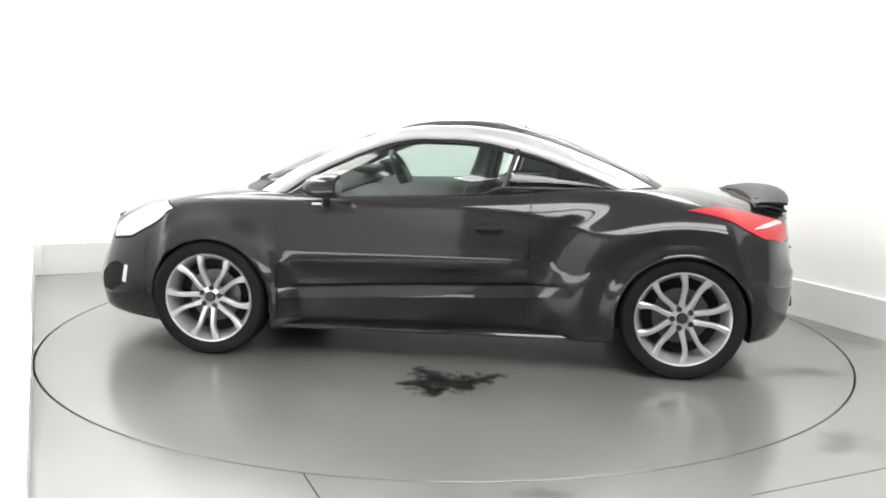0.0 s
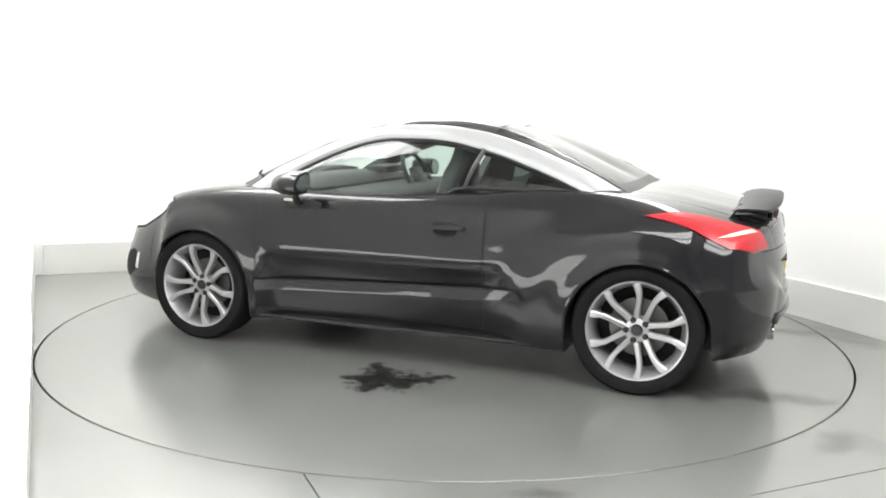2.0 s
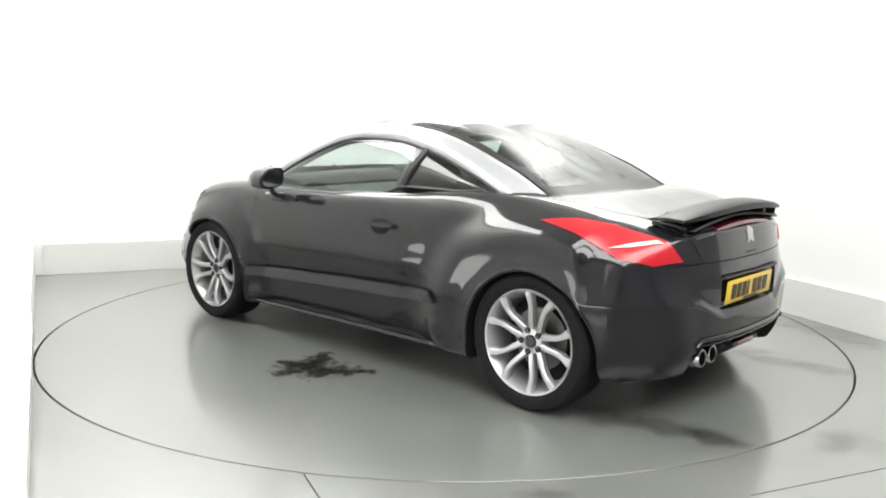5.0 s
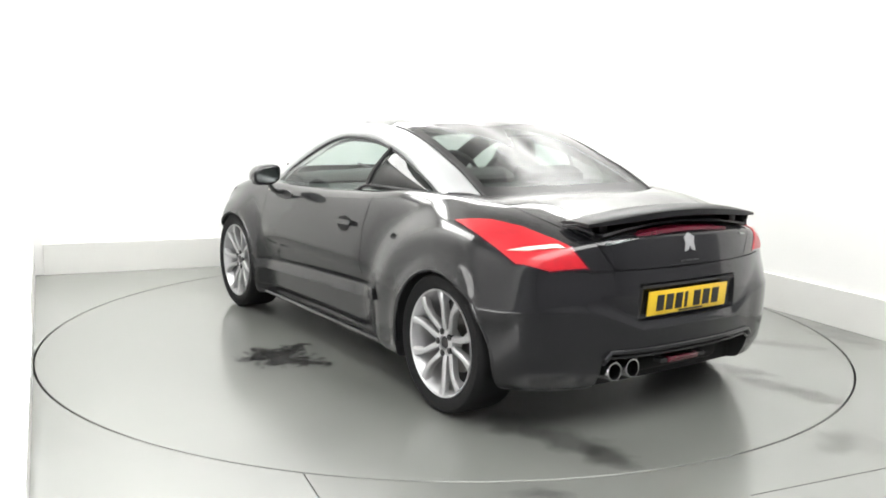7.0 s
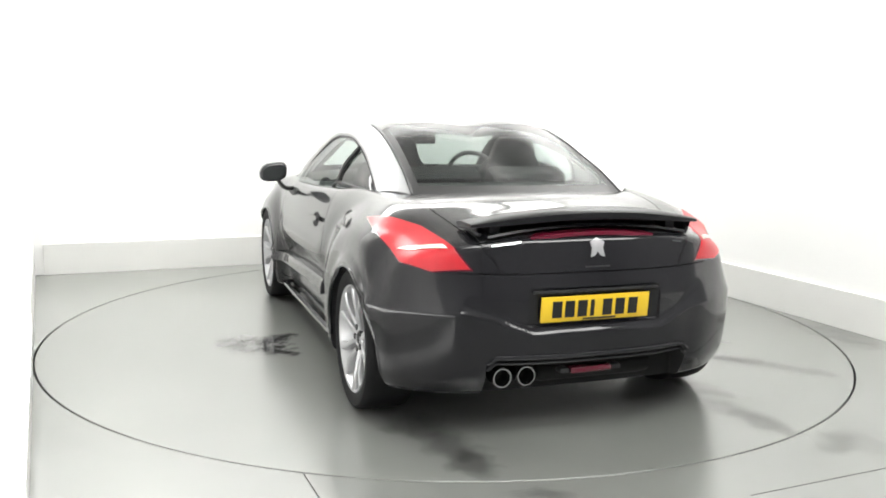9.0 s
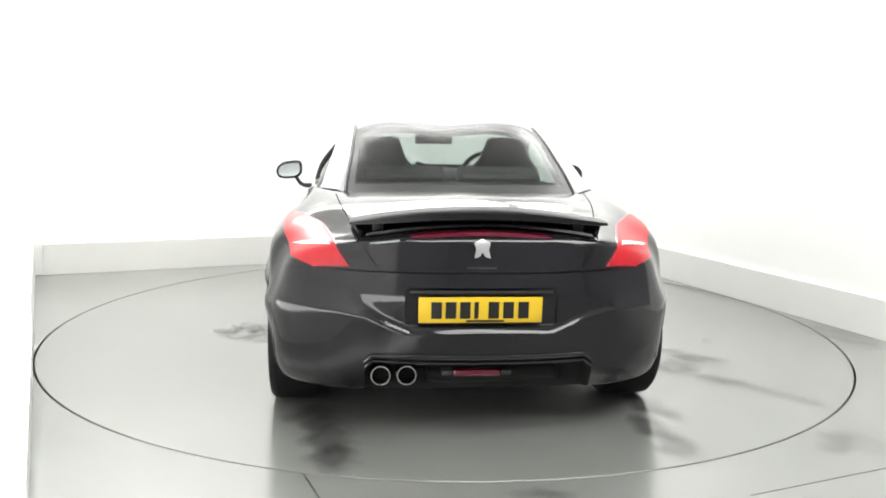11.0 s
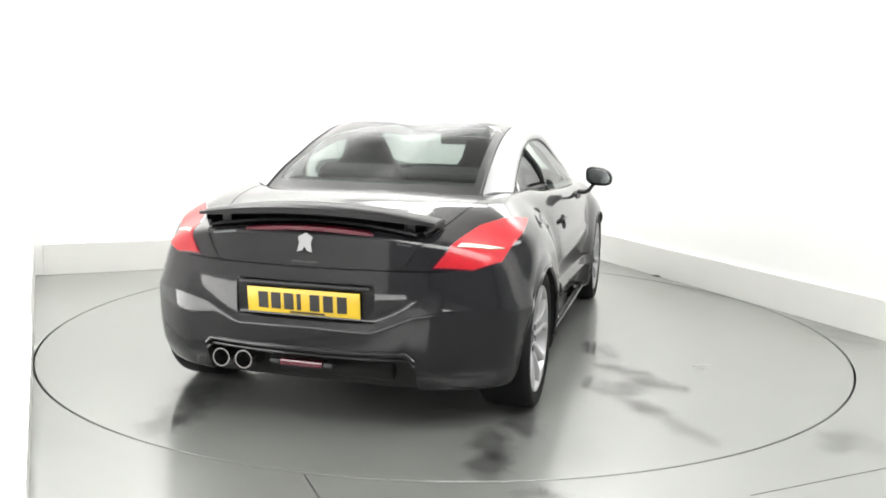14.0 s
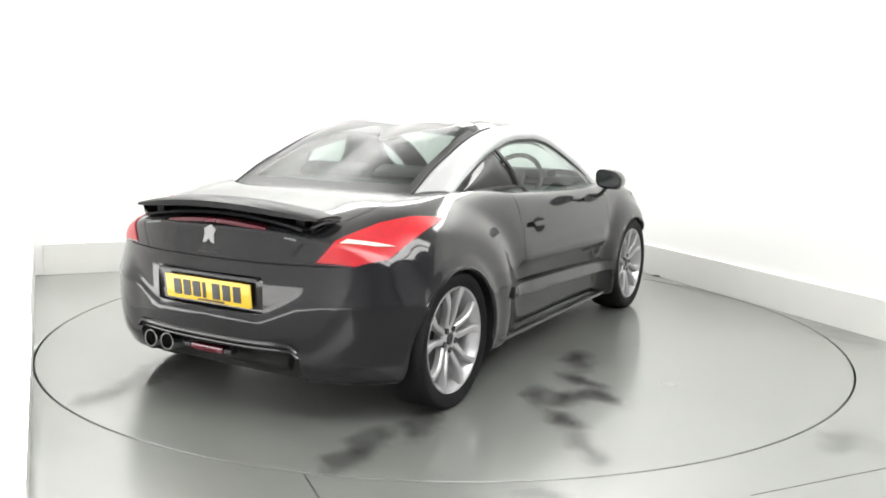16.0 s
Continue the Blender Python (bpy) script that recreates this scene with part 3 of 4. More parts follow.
def build_panels():
    bm = bmesh.new()
    bm.from_mesh(BODY)
    for x in (DOOR_X0, DOOR_X1):
        shut_line(bm, (x, 0, 0), (1, 0, 0), lambda c: abs(c.y) > 0.74 and c.z > SILL_Z)
    shut_line(bm, (0, 0, SILL_Z), (0, 0, 1), lambda c: abs(c.y) > 0.7 and DOOR_X0 < c.x < DOOR_X1)
    for co, no in (LID_L, LID_R):
        shut_line(bm, co, no, lambda c: c.z > LID_Z and c.x < -1.17)
    shut_line(bm, (0, 0, LID_Z), (0, 0, 1), lambda c: c.x < -1.75 and abs(c.y) < 0.62)
    bmesh.ops.bisect_plane(bm, geom=bm.verts[:] + bm.edges[:] + bm.faces[:], plane_co=(BUMPER_X, 0, 0), plane_no=(1, 0, 0))
    shut_line(bm, (1.72, 0, 0), (1, 0, 0), lambda c: c.z < 0.62 and abs(c.y) > 0.5, 0.004)
    for s in (1, -1):
        shut_line(bm, (1.0, s * 0.70, 0.9), (0.2, s, 0), lambda c: c.x > 1.02 and c.z > 0.55 and c.y * s > 0.1)
    bmesh.ops.bisect_plane(bm, geom=bm.verts[:] + bm.edges[:] + bm.faces[:], plane_co=(-1.17, 0, 0), plane_no=(1, 0, 0))

    bm.verts.index_update()

    def kind(f):
        c = f.calc_center_median()
        if in_well(c):
            return "wheel_arch_liner %d %d" % (c.x > 0, c.y > 0)
        if f.normal.z < -0.8 and c.z < 0.3:
            return "underbody"
        if c.x < -1.80 and abs(c.y) < 0.5 and c.z < 0.372 and SKIN_FLAT(f, c):
            return "diffuser"
        if in_lid(c):
            return "boot_lid"
        if -1.17 < c.x < 1.08 and abs(c.y) < belt_y(c.x) and f.normal.z > 0.5:
            return "cabin_floor"
        if c.x < BUMPER_X and c.z < LID_Z:
            return "rear_bumper"
        if c.x > 1.72 and c.z < 0.62:
            return "front_bumper"
        if c.x > 1.02 and abs(c.y) < 0.70 - 0.2 * (c.x - 1.0) and c.z > 0.5:
            return "bonnet"
        side = "left" if c.y > 0 else "right"
        if DOOR_X0 < c.x < DOOR_X1 and c.z > SILL_Z:
            return "door " + side
        if DOOR_X0 < c.x < DOOR_X1:
            return "sill " + side
        return ("front_wing " if c.x > 0 else "rear_quarter ") + side

    # normals of the whole skin, so that shading runs on across the joints
    bm.normal_update()
    limit = math.cos(radians(38))
    sets = {}
    for f in bm.faces:
        n = f.normal
        row = []
        for v in f.verts:
            m = Vector((0, 0, 0))
            for g in v.link_faces:
                if g.normal.dot(n) > limit:
                    m += g.normal * g.calc_area()
            row.append((v.index, v.co.copy(), m.normalized() if m.length > 0 else n.copy()))
        sets.setdefault(kind(f), []).append(row)
    bm.free()
    made = {}
    for k, polys in sets.items():
        index, coords, faces, normals = {}, [], [], []
        for row in polys:
            for i, co, n in row:
                if i not in index:
                    index[i] = len(coords)
                    coords.append(co)
                normals.append(n)
            faces.append([index[i] for i, co, n in row])
        name = k.split()[0]
        material = M_SHELL if name == "diffuser" else M_BLACK if name in ("wheel_arch_liner", "underbody") else M_TRIM if name == "cabin_floor" else M_PAINT
        me = bpy.data.meshes.new(name)
        me.from_pydata(coords, [], faces)
        me.materials.append(material)
        me.polygons.foreach_set("use_smooth", [True] * len(me.polygons))
        me.normals_split_custom_set(normals)
        ob = new(name, me)
        ob.parent = car
        made[k] = ob
    # a dark shell just under the skin, seen in the gaps
    b2 = bmesh.new()
    b2.from_mesh(BODY)
    b2.normal_update()
    for v in b2.verts:
        v.co = v.co - v.normal * 0.012
    part("inner_shell", b2, M_SHELL, car)
    return made


def SKIN_FLAT(f, c):
    """Walls and roof of the cut under the rear bumper."""
    return abs(c.y) < 0.4905 and (c.x > -1.90 or f.normal.z < -0.5 or abs(f.normal.y) > 0.8)


def belt_y(x):
    return float(pchip((-1.2, -1.0, -0.4, 0.0, 0.6, 1.1), (0.60, 0.70, 0.735, 0.765, 0.775, 0.74), x))


PANELS = build_panels()


def patch(name, outline, way, material, parent, offset=0.004, depth=0.008, label="", cell=0.03, mirror=False, sharp=50, lean=None):
    """A piece with that outline laid on the body, seen along way (from outside)."""
    way = Vector(way).normalized()
    a = Vector((0, 0, 1)).cross(way).normalized()
    b = way.cross(a)
    bm = bmesh.new()
    q = [(Vector(p).dot(a), Vector(p).dot(b)) for p in outline]
    bm.faces.new([bm.verts.new((u, v, 0)) for u, v in q])
    for ax, i in (((1, 0, 0), 0), ((0, 1, 0), 1)):
        lo, hi = min(c[i] for c in q), max(c[i] for c in q)
        x = lo + cell
        while x < hi - 0.3 * cell:
            bmesh.ops.bisect_plane(bm, geom=bm.verts[:] + bm.edges[:] + bm.faces[:], plane_co=Vector(ax) * x, plane_no=ax)
            x += cell
    for v in bm.verts:
        base = a * v.co.x + b * v.co.y
        hit = SKIN.ray_cast(base + way * 4.0, -way)
        out = lean(base) if lean else offset
        v.co = hit[0] + (hit[1] if hit[1].dot(way) > 0 else -hit[1]) * out if hit[0] else base
    bm.normal_update()
    top = bm.faces[:]
    if sum((f.normal.dot(way) for f in top)) < 0:
        bmesh.ops.reverse_faces(bm, faces=top)
    r = bmesh.ops.extrude_face_region(bm, geom=bm.faces[:], use_keep_orig=True)
    for v in r["geom"]:
        if isinstance(v, bmesh.types.BMVert):
            v.co -= way * depth
    if mirror:
        for v in bm.verts:
            v.co.y *= -1
    return part(name, bm, material, parent, label, sharp=sharp)


# ---- greenhouse ----
OX = (-1.0, -0.958, -0.818, -0.662, -0.505, -0.349, -0.191, -0.033, 0.127, 0.287, 0.449, 0.613, 0.78, 0.948)
OZ = (0.982, 0.999, 1.057, 1.112, 1.164, 1.201, 1.232, 1.243, 1.243, 1.222, 1.171, 1.10, 1.015, 0.896)
OY = (0.705, 0.70, 0.682, 0.663, 0.647, 0.635, 0.627, 0.624, 0.627, 0.637, 0.655, 0.68, 0.71, 0.75)
IX = (-1.175, -0.98, -0.82, -0.66, -0.50, -0.34, -0.1, 0.1, 0.3, 0.5, 0.7, 0.9, 1.10)
IZ = (0.985, 1.085, 1.148, 1.208, 1.257, 1.292, 1.314, 1.312, 1.282, 1.218, 1.13, 1.035, 0.90)
IY = (0.575, 0.56, 0.548, 0.54, 0.533, 0.53, 0.53, 0.533, 0.54, 0.56, 0.59, 0.635, 0.69)
CX = (-1.24, -1.016, -0.84, -0.662, -0.485, -0.308, -0.13, 0.05, 0.23, 0.42, 0.7, 0.95, 1.22)
CZ = (0.985, 1.094, 1.177, 1.254, 1.311, 1.350, 1.368, 1.368, 1.348, 1.296, 1.195, 1.08, 0.945)


def inner_edge(s):
    x = -1.175 + s * 2.275
    return Vector((x, float(pchip(IX, IY, x)), float(pchip(IX, IZ, x))))


def outer_edge(s):
    x = -1.0 + s * 1.948
    return Vector((x, float(pchip(OX, OY, x)), float(pchip(OX, OZ, x))))


def roof_point(s, v):
    """s from tail (0) to windscreen base (1); v from -1 to 1 across."""
    e = inner_edge(s)
    cx = -1.24 + s * 2.46
    cz = float(pchip(CX, CZ, cx))
    k = 1 - abs(v) ** 7.0
    bub = smooth01(0.56, 0.34, s)
    dip = -0.014 * bub * math.exp(-(v / 0.2) ** 2) + 0.003 * bub * math.exp(-((abs(v) - 0.5) / 0.22) ** 2)
    dip *= smooth01(0.0, 0.12, s)
    return Vector((e.x + (cx - e.x) * k, e.y * v, e.z + (cz - e.z) * k + dip))


def roof_panel(name, s0, s1, material, label):
    bm = bmesh.new()
    n = max(6, int((s1 - s0) * 60))
    rows = [[roof_point(s0 + (s1 - s0) * i / n, j / 16 - 1) for j in range(33)] for i in range(n + 1)]
    grid_faces(bm, rows)
    bmesh.ops.recalc_face_normals(bm, faces=bm.faces)
    return part(name, bm, material, car, label)


roof_panel("rear_screen", 0.0, 0.325, M_REARGLASS, "double-bubble rear window glass")
roof_panel("roof_panel", 0.328, 0.66, M_PAINT, "black roof panel with a double bubble")
roof_panel("windscreen", 0.663, 1.0, M_SCREEN, "raked windscreen glass")


def arch(side):
    bm = bmesh.new()
    rows = []
    for i in range(61):
        s = i / 60
        a, b = inner_edge(s), outer_edge(s)
        row = []
        for j in range(9):
            t = j / 8
            p = a.lerp(b, t)
            bulge = 0.028 * (1 - (2 * t - 1) ** 4)
            out = Vector((0.0, 0.75, 0.65)).normalized()
            p = p + out * bulge
            row.append(Vector((p.x, side * p.y, p.z)))
        for t in (1.0, 0.0):
            p = a.lerp(b, t) - Vector((0, 0.02, 0.02))
            row.append(Vector((p.x, side * p.y, p.z)))
        rows.append(row)
    vs = grid_faces(bm, rows, close_v=True)
    bm.faces.new(vs[0])
    bm.faces.new(vs[-1])
    part("roof_arch", bm, M_SILVER, car, "satin silver roof arch", sharp=50)


def belt_point(x):
    """Foot of the side glass."""
    z = float(pchip((-1.0, -0.95, -0.36, -0.30, -0.2, 0.258, 0.9, 0.96), (0.985, 0.99, 0.99, 0.985, 0.945, 0.926, 0.905, 0.895), x))
    y = float(pchip((-1.0, -0.4, 0.0, 0.6, 0.96), (0.715, 0.745, 0.775, 0.785, 0.765), x))
    return Vector((x, y, z))


def side_glass(name, x0, x1, side, label, glass, lean0=0.0, lean1=0.0):
    bm = bmesh.new()
    rows = []
    n = 24
    for i in range(n + 1):
        f = i / n
        row = []
        xb = x0 + (x1 - x0) * f
        xt = (x0 + lean0) + (x1 + lean1 - x0 - lean0) * f
        a = belt_point(xb)
        xt = min(max(xt, -0.995), 0.945)
        b = outer_edge((xt + 1.0) / 1.948) + Vector((0, -0.005, -0.008))
        for j in range(7):
            t = j / 6
            p = a.lerp(b, t) + Vector((0, 0.02 * (1 - (2 * t - 1) ** 2), 0))
            row.append(Vector((p.x, side * p.y, p.z)))
        rows.append(row)
    grid_faces(bm, rows)
    bmesh.ops.remove_doubles(bm, verts=bm.verts, dist=0.0005)
    part(name, bm, glass, car, label)


for side in (1, -1):
    arch(side)
    side_glass("side_window", -0.30, 0.945, side, "frameless side window glass", M_GLASS, -0.06, 0)
    side_glass("quarter_window", -0.99, -0.36, side, "small dark quarter window glass", M_QUARTER, 0, -0.06)


# ---- wheels ----
def wheel_mesh_parts():
    hub = tagged(new("wheel"), "")
    bm = bmesh.new()
    prof = [(0.246, -0.10), (0.262, -0.112), (0.29, -0.12), (0.312, -0.118), (0.325, -0.105), (0.33, -0.08), (0.33, 0.08), (0.325, 0.105), (0.312, 0.118), (0.29, 0.12), (0.262, 0.112), (0.246, 0.10)]
    lathe(bm, prof, 72)
    part("tyre", bm, M_RUBBER, hub, "low-profile black tyre")
    bm = bmesh.new()
    lathe(bm, [(0.246, -0.10), (0.225, -0.08), (0.21, 0.0), (0.222, 0.07), (0.238, 0.098), (0.243, 0.108), (0.252, 0.112), (0.254, 0.106), (0.249, 0.098)], 72)
    part("rim", bm, M_ALLOY, hub, "silver alloy rim")
    bm = bmesh.new()
    for k in range(5):
        for s in (-1, 1):
            a0 = 2 * math.pi * k / 5 + math.pi / 2
            pts = []
            for t in np.linspace(0, 1, 9):
                r = 0.045 + t * 0.197
                a = a0 + s * float(pchip((0.0, 0.25, 0.6, 1.0), (0.40, 0.295, 0.228, 0.30), t))
                y = 0.075 + 0.030 * math.sin(math.pi * min(1, t * 1.0) * 0.5) + 0.004 * t
                pts.append(Vector((r * math.cos(a), y, r * math.sin(a))))
            rows = []
            for i, p in enumerate(pts):
                d = (pts[min(i + 1, 8)] - pts[max(i - 1, 0)]).normalized()
                side_v = d.cross(Vector((0, 1, 0))).normalized()
                t = i / 8
                w = 0.0175 - 0.0035 * math.sin(math.pi * t) + (0.005 * max(0, t - 0.75) * 4)
                rows.append([p + side_v * w + Vector((0, -0.035, 0)), p + side_v * w * 0.95 + Vector((0, -0.006, 0)), p + side_v * w * 0.55, p - side_v * w * 0.55, p - side_v * w * 0.95 + Vector((0, -0.006, 0)), p - side_v * w + Vector((0, -0.035, 0))])
            vs = grid_faces(bm, rows, close_v=True)
            bm.faces.new(vs[0])
            bm.faces.new(vs[-1])
    lathe(bm, [(0.0001, 0.07), (0.03, 0.07), (0.034, 0.082), (0.06, 0.078), (0.07, 0.06), (0.07, 0.03)], 40)
    part("spokes", bm, M_ALLOY, hub, "ten curved spokes in pairs")
    bm = bmesh.new()
    lathe(bm, [(0.0001, 0.083), (0.024, 0.082), (0.028, 0.076), (0.028, 0.06)], 32)
    part("centre_cap", bm, M_DARKMETAL, hub, "dark centre cap")
    for k in range(5):
        a = 2 * math.pi * (k + 0.5) / 5 + math.pi / 2
        bm = bmesh.new()
        lathe(bm, [(0.0001, 0.084), (0.009, 0.084), (0.011, 0.080), (0.0155, 0.084), (0.0155, 0.05)], 12)
        for v in bm.verts:
            v.co += Vector((0.053 * math.cos(a), 0, 0.053 * math.sin(a)))
        part("wheel_bolt", bm, M_BLACK, hub)
    bm = bmesh.new()
    lathe(bm, [(0.0001, 0.0), (0.15, 0.0), (0.152, -0.004), (0.152, -0.02), (0.0001, -0.022)], 48)
    part("brake_disc", bm, M_DISC, hub, "steel brake disc")
    bm = bmesh.new()
    lathe(bm, [(0.0001, -0.05), (0.22, -0.05)], 48)
    part("back_plate", bm, M_SHELL, hub)
    return hub


wheel = wheel_mesh_parts()
wheel.parent = car
wheel.matrix_basis = pose(AXLE_F, 0.805, HUB_Z, 0, 28, 0)
for x, y, roll in ((AXLE_R, 0.80, 57), (AXLE_F, -0.805, 20), (AXLE_R, -0.80, 0)):
    copy_thing(wheel, pose(x, y, HUB_Z, 0, roll, 0 if y > 0 else 180))

# ---- rear of the car ----
LAMP = [(-1.30, 0.817, 0.888), (-1.464, 0.744, 0.906), (-1.602, 0.665, 0.886), (-1.754, 0.615, 0.846), (-1.825, 0.592, 0.822), (-1.876, 0.535, 0.735),
        (-1.806, 0.682, 0.722), (-1.70, 0.775, 0.742), (-1.605, 0.795, 0.79), (-1.489, 0.823, 0.844)]
LAMP_STRIP = [(-1.64, 0.78, 0.792), (-1.70, 0.71, 0.805), (-1.79, 0.625, 0.826), (-1.82, 0.612, 0.813), (-1.72, 0.73, 0.797)]


def flip(points):
    return [(x, -y, z) for x, y, z in points]


for s in (1, -1):
    f = (lambda p: p) if s > 0 else flip
    way = (-0.42, 0.75 * s, 0.45)
    lamp = patch("tail_light", f(LAMP), way, M_RED, car, 0.006, 0.012, "red wraparound tail light lens", 0.025)
    mid = Vector((-1.66, 0.69, 0.80))
    rim = [tuple(mid + (Vector(p) - mid) * 1.045) for p in LAMP]
    patch("lamp_housing", f(rim), way, M_REDDARK, lamp, 0.0025, 0.012, "dark red lamp surround", 0.025)
    patch("reverse_lens", f(LAMP_STRIP), way, M_CLEAR, lamp, 0.011, 0.006, "clear reversing strip", 0.02)

# number plate with bars for its characters
plate = new("number_plate")
plate.parent = car
plate["label"] = "yellow rear number plate with dark characters"
bm = bmesh.new()
box(bm, (0.006, 0.52, 0.111), (0, 0, 0), 0.002)
part("plate_panel", bm, M_YELLOW, plate)
for i, y in enumerate((0.185, 0.125, 0.065, 0.018, -0.055, -0.117, -0.18)):
    bm = bmesh.new()
    box(bm, (0.004, 0.018 if i == 3 else 0.044, 0.072), (-0.004, y, 0.0))
    part("character_bar", bm, M_INK, plate)
bm = bmesh.new()
box(bm, (0.004, 0.16, 0.008), (-0.004, -0.02, -0.047))
part("maker_bar", bm, M_INK, plate)
plate.matrix_basis = pose(-1.972, 0.004, 0.574, 0, -5, 0)
bm = bmesh.new()
box(bm, (0.02, 0.60, 0.012), (-1.975, 0, 0.652), 0.004)
part("plate_light_bar", bm, M_BLACK, car)

# badge and lettering as plain shapes
badge_out = [(-1.95, y, z) for y, z in ((0.034, 0.852), (0.0, 0.868), (-0.034, 0.852), (-0.026, 0.826), (-0.034, 0.788), (-0.012, 0.794), (0.0, 0.812), (0.012, 0.794), (0.034, 0.788), (0.026, 0.826))]
patch("badge", badge_out, (-1, 0, 0.15), M_ALLOY, PANELS["boot_lid"], 0.005, 0.008, "chrome emblem, a plain shape", 0.02)
patch("lettering_bar", [(-1.9, 0.465, 0.845), (-1.9, 0.335, 0.857), (-1.9, 0.335, 0.849), (-1.9, 0.465, 0.837)], (-1, 0.25, 0.15), M_MIRROR, PANELS["boot_lid"], 0.003, 0.004, "chrome lettering", 0.03)
patch("lettering_bar", [(-1.9, -0.395, 0.842), (-1.9, -0.455, 0.836), (-1.9, -0.455, 0.828), (-1.9, -0.395, 0.834)], (-1, -0.25, 0.15), M_MIRROR, PANELS["boot_lid"], 0.003, 0.004, "chrome lettering", 0.03)
patch("boot_trim_line", [(-1.95, 0.06, 0.752), (-1.95, -0.06, 0.752), (-1.95, -0.06, 0.746), (-1.95, 0.06, 0.746)], (-1, 0, 0), M_DARKMETAL, PANELS["boot_lid"], 0.003, 0.004, "", 0.05)

# raised spoiler, its housing and the high brake light
housing = patch("spoiler_housing", [(-1.9, 0.50, 0.872), (-1.9, 0.30, 0.878), (-1.9, 0, 0.884), (-1.9, -0.30, 0.878), (-1.9, -0.50, 0.872), (-1.75, -0.52, 0.925), (-1.75, -0.3, 0.945), (-1.75, 0, 0.955), (-1.75, 0.3, 0.945), (-1.75, 0.52, 0.925)],
                (-0.75, 0, 0.65), M_BLACK, PANELS["boot_lid"], 0.004, 0.01, "black recess beneath the raised spoiler", 0.06)


def ribbon(y0, y1, n, section_at):
    bm = bmesh.new()
    rows = [[Vector((x, y, z)) for x, z in section_at(y)] for y in np.linspace(y0, y1, n)]
    vs = grid_faces(bm, rows, close_v=True)
    bm.faces.new(vs[0])
    bm.faces.new(vs[-1])
    return bm


def brake_strip(y):
    c = 0.886 - 0.02 * (y / 0.3) ** 2
    x = -1.915 + 0.09 * y * y
    return [(x, c - 0.008), (x - 0.016, c - 0.007), (x - 0.014, c + 0.009), (x + 0.03, c + 0.016)]


part("brake_light", ribbon(-0.295, 0.295, 21, brake_strip), M_REDDARK, PANELS["boot_lid"], "slim dark red high-level brake light", sharp=60)


def wing_section(y):
    q = abs(y) / 0.55
    zt = 0.992 - 0.058 * q ** 2.2
    dx = 0.05 * q ** 2.5
    c = 1.0 - 0.15 * q ** 3
    pts = [(-1.735, -0.042), (-1.74, -0.03), (-1.78, -0.008), (-1.83, 0.0), (-1.89, -0.002), (-1.935, -0.008), (-1.947, -0.016), (-1.946, -0.042), (-1.936, -0.046), (-1.88, -0.030), (-1.82, -0.036), (-1.77, -0.048)]
    thin = 1.0 - 0.62 * q ** 4
    return [(-1.84 + (x + 1.84) * c + dx, zt + z * thin) for x, z in pts]


spoiler = part("spoiler", ribbon(-0.55, 0.55, 41, wing_section), M_GLOSSBLACK, car, "raised black rear spoiler blade", sharp=45)
for s in (1, -1):
    bm = bmesh.new()
    box(bm, (0.12, 0.05, 0.07), (-1.79, s * 0.43, 0.915), 0.012)
    part("spoiler_arm", bm, M_BLACK, spoiler)
    bm = bmesh.new()
    vs = box(bm, (0.13, 0.018, 0.055), (0, 0, 0), 0.007)
    for v in vs:
        v.co = Vector((-1.805 + v.co.x * (1.0 + 2.0 * v.co.z), s * (0.492 - 0.35 * (v.co.x) + 0.2 * v.co.z), 0.897 + v.co.z + 0.10 * v.co.x))
    part("end_plate", bm, M_GLOSSBLACK, spoiler)
    bm = bmesh.new()
    sweep(bm, catmull([(-1.72, s * 0.545, 0.905), (-1.80, s * 0.53, 0.905), (-1.87, s * 0.505, 0.885)], 6), 0.008, 8)
    part("hinge_trim", bm, M_DARKMETAL, spoiler, "grey metal hinge trim")
bm = ribbon(-0.48, 0.48, 25, lambda y: [(-1.80, 0.905 - 0.03 * (y / 0.5) ** 2), (-1.895, 0.925 - 0.045 * (y / 0.5) ** 2), (-1.90, 0.915 - 0.045 * (y / 0.5) ** 2), (-1.80, 0.895 - 0.03 * (y / 0.5) ** 2)])
part("spoiler_flap", bm, M_GLOSSBLACK, spoiler, "lower flap of the spoiler", sharp=60)

plate_top = lambda y: 0.992 - 0.058 * (abs(y) / 0.55) ** 2.2 - 0.034
bm = ribbon(-0.47, 0.47, 25, lambda y: [(-1.738, 0.885), (-1.752, 0.885), (-1.765, plate_top(y)), (-1.750, plate_top(y) + 0.004)])
part("mechanism_cover", bm, M_BLACK, spoiler, "black cover behind the spoiler's lifting arms", sharp=50)
for y in (0.30, 0.16, -0.16, -0.30):
    bm = bmesh.new()
    box(bm, (0.085, 0.016, 0.034), (-1.80, y, 0.945 - 0.05 * y * y), 0.006, Matrix.Rotation(radians(14), 4, "Y"))
    part("lifting_rib", bm, M_GLOSSBLACK, spoiler)

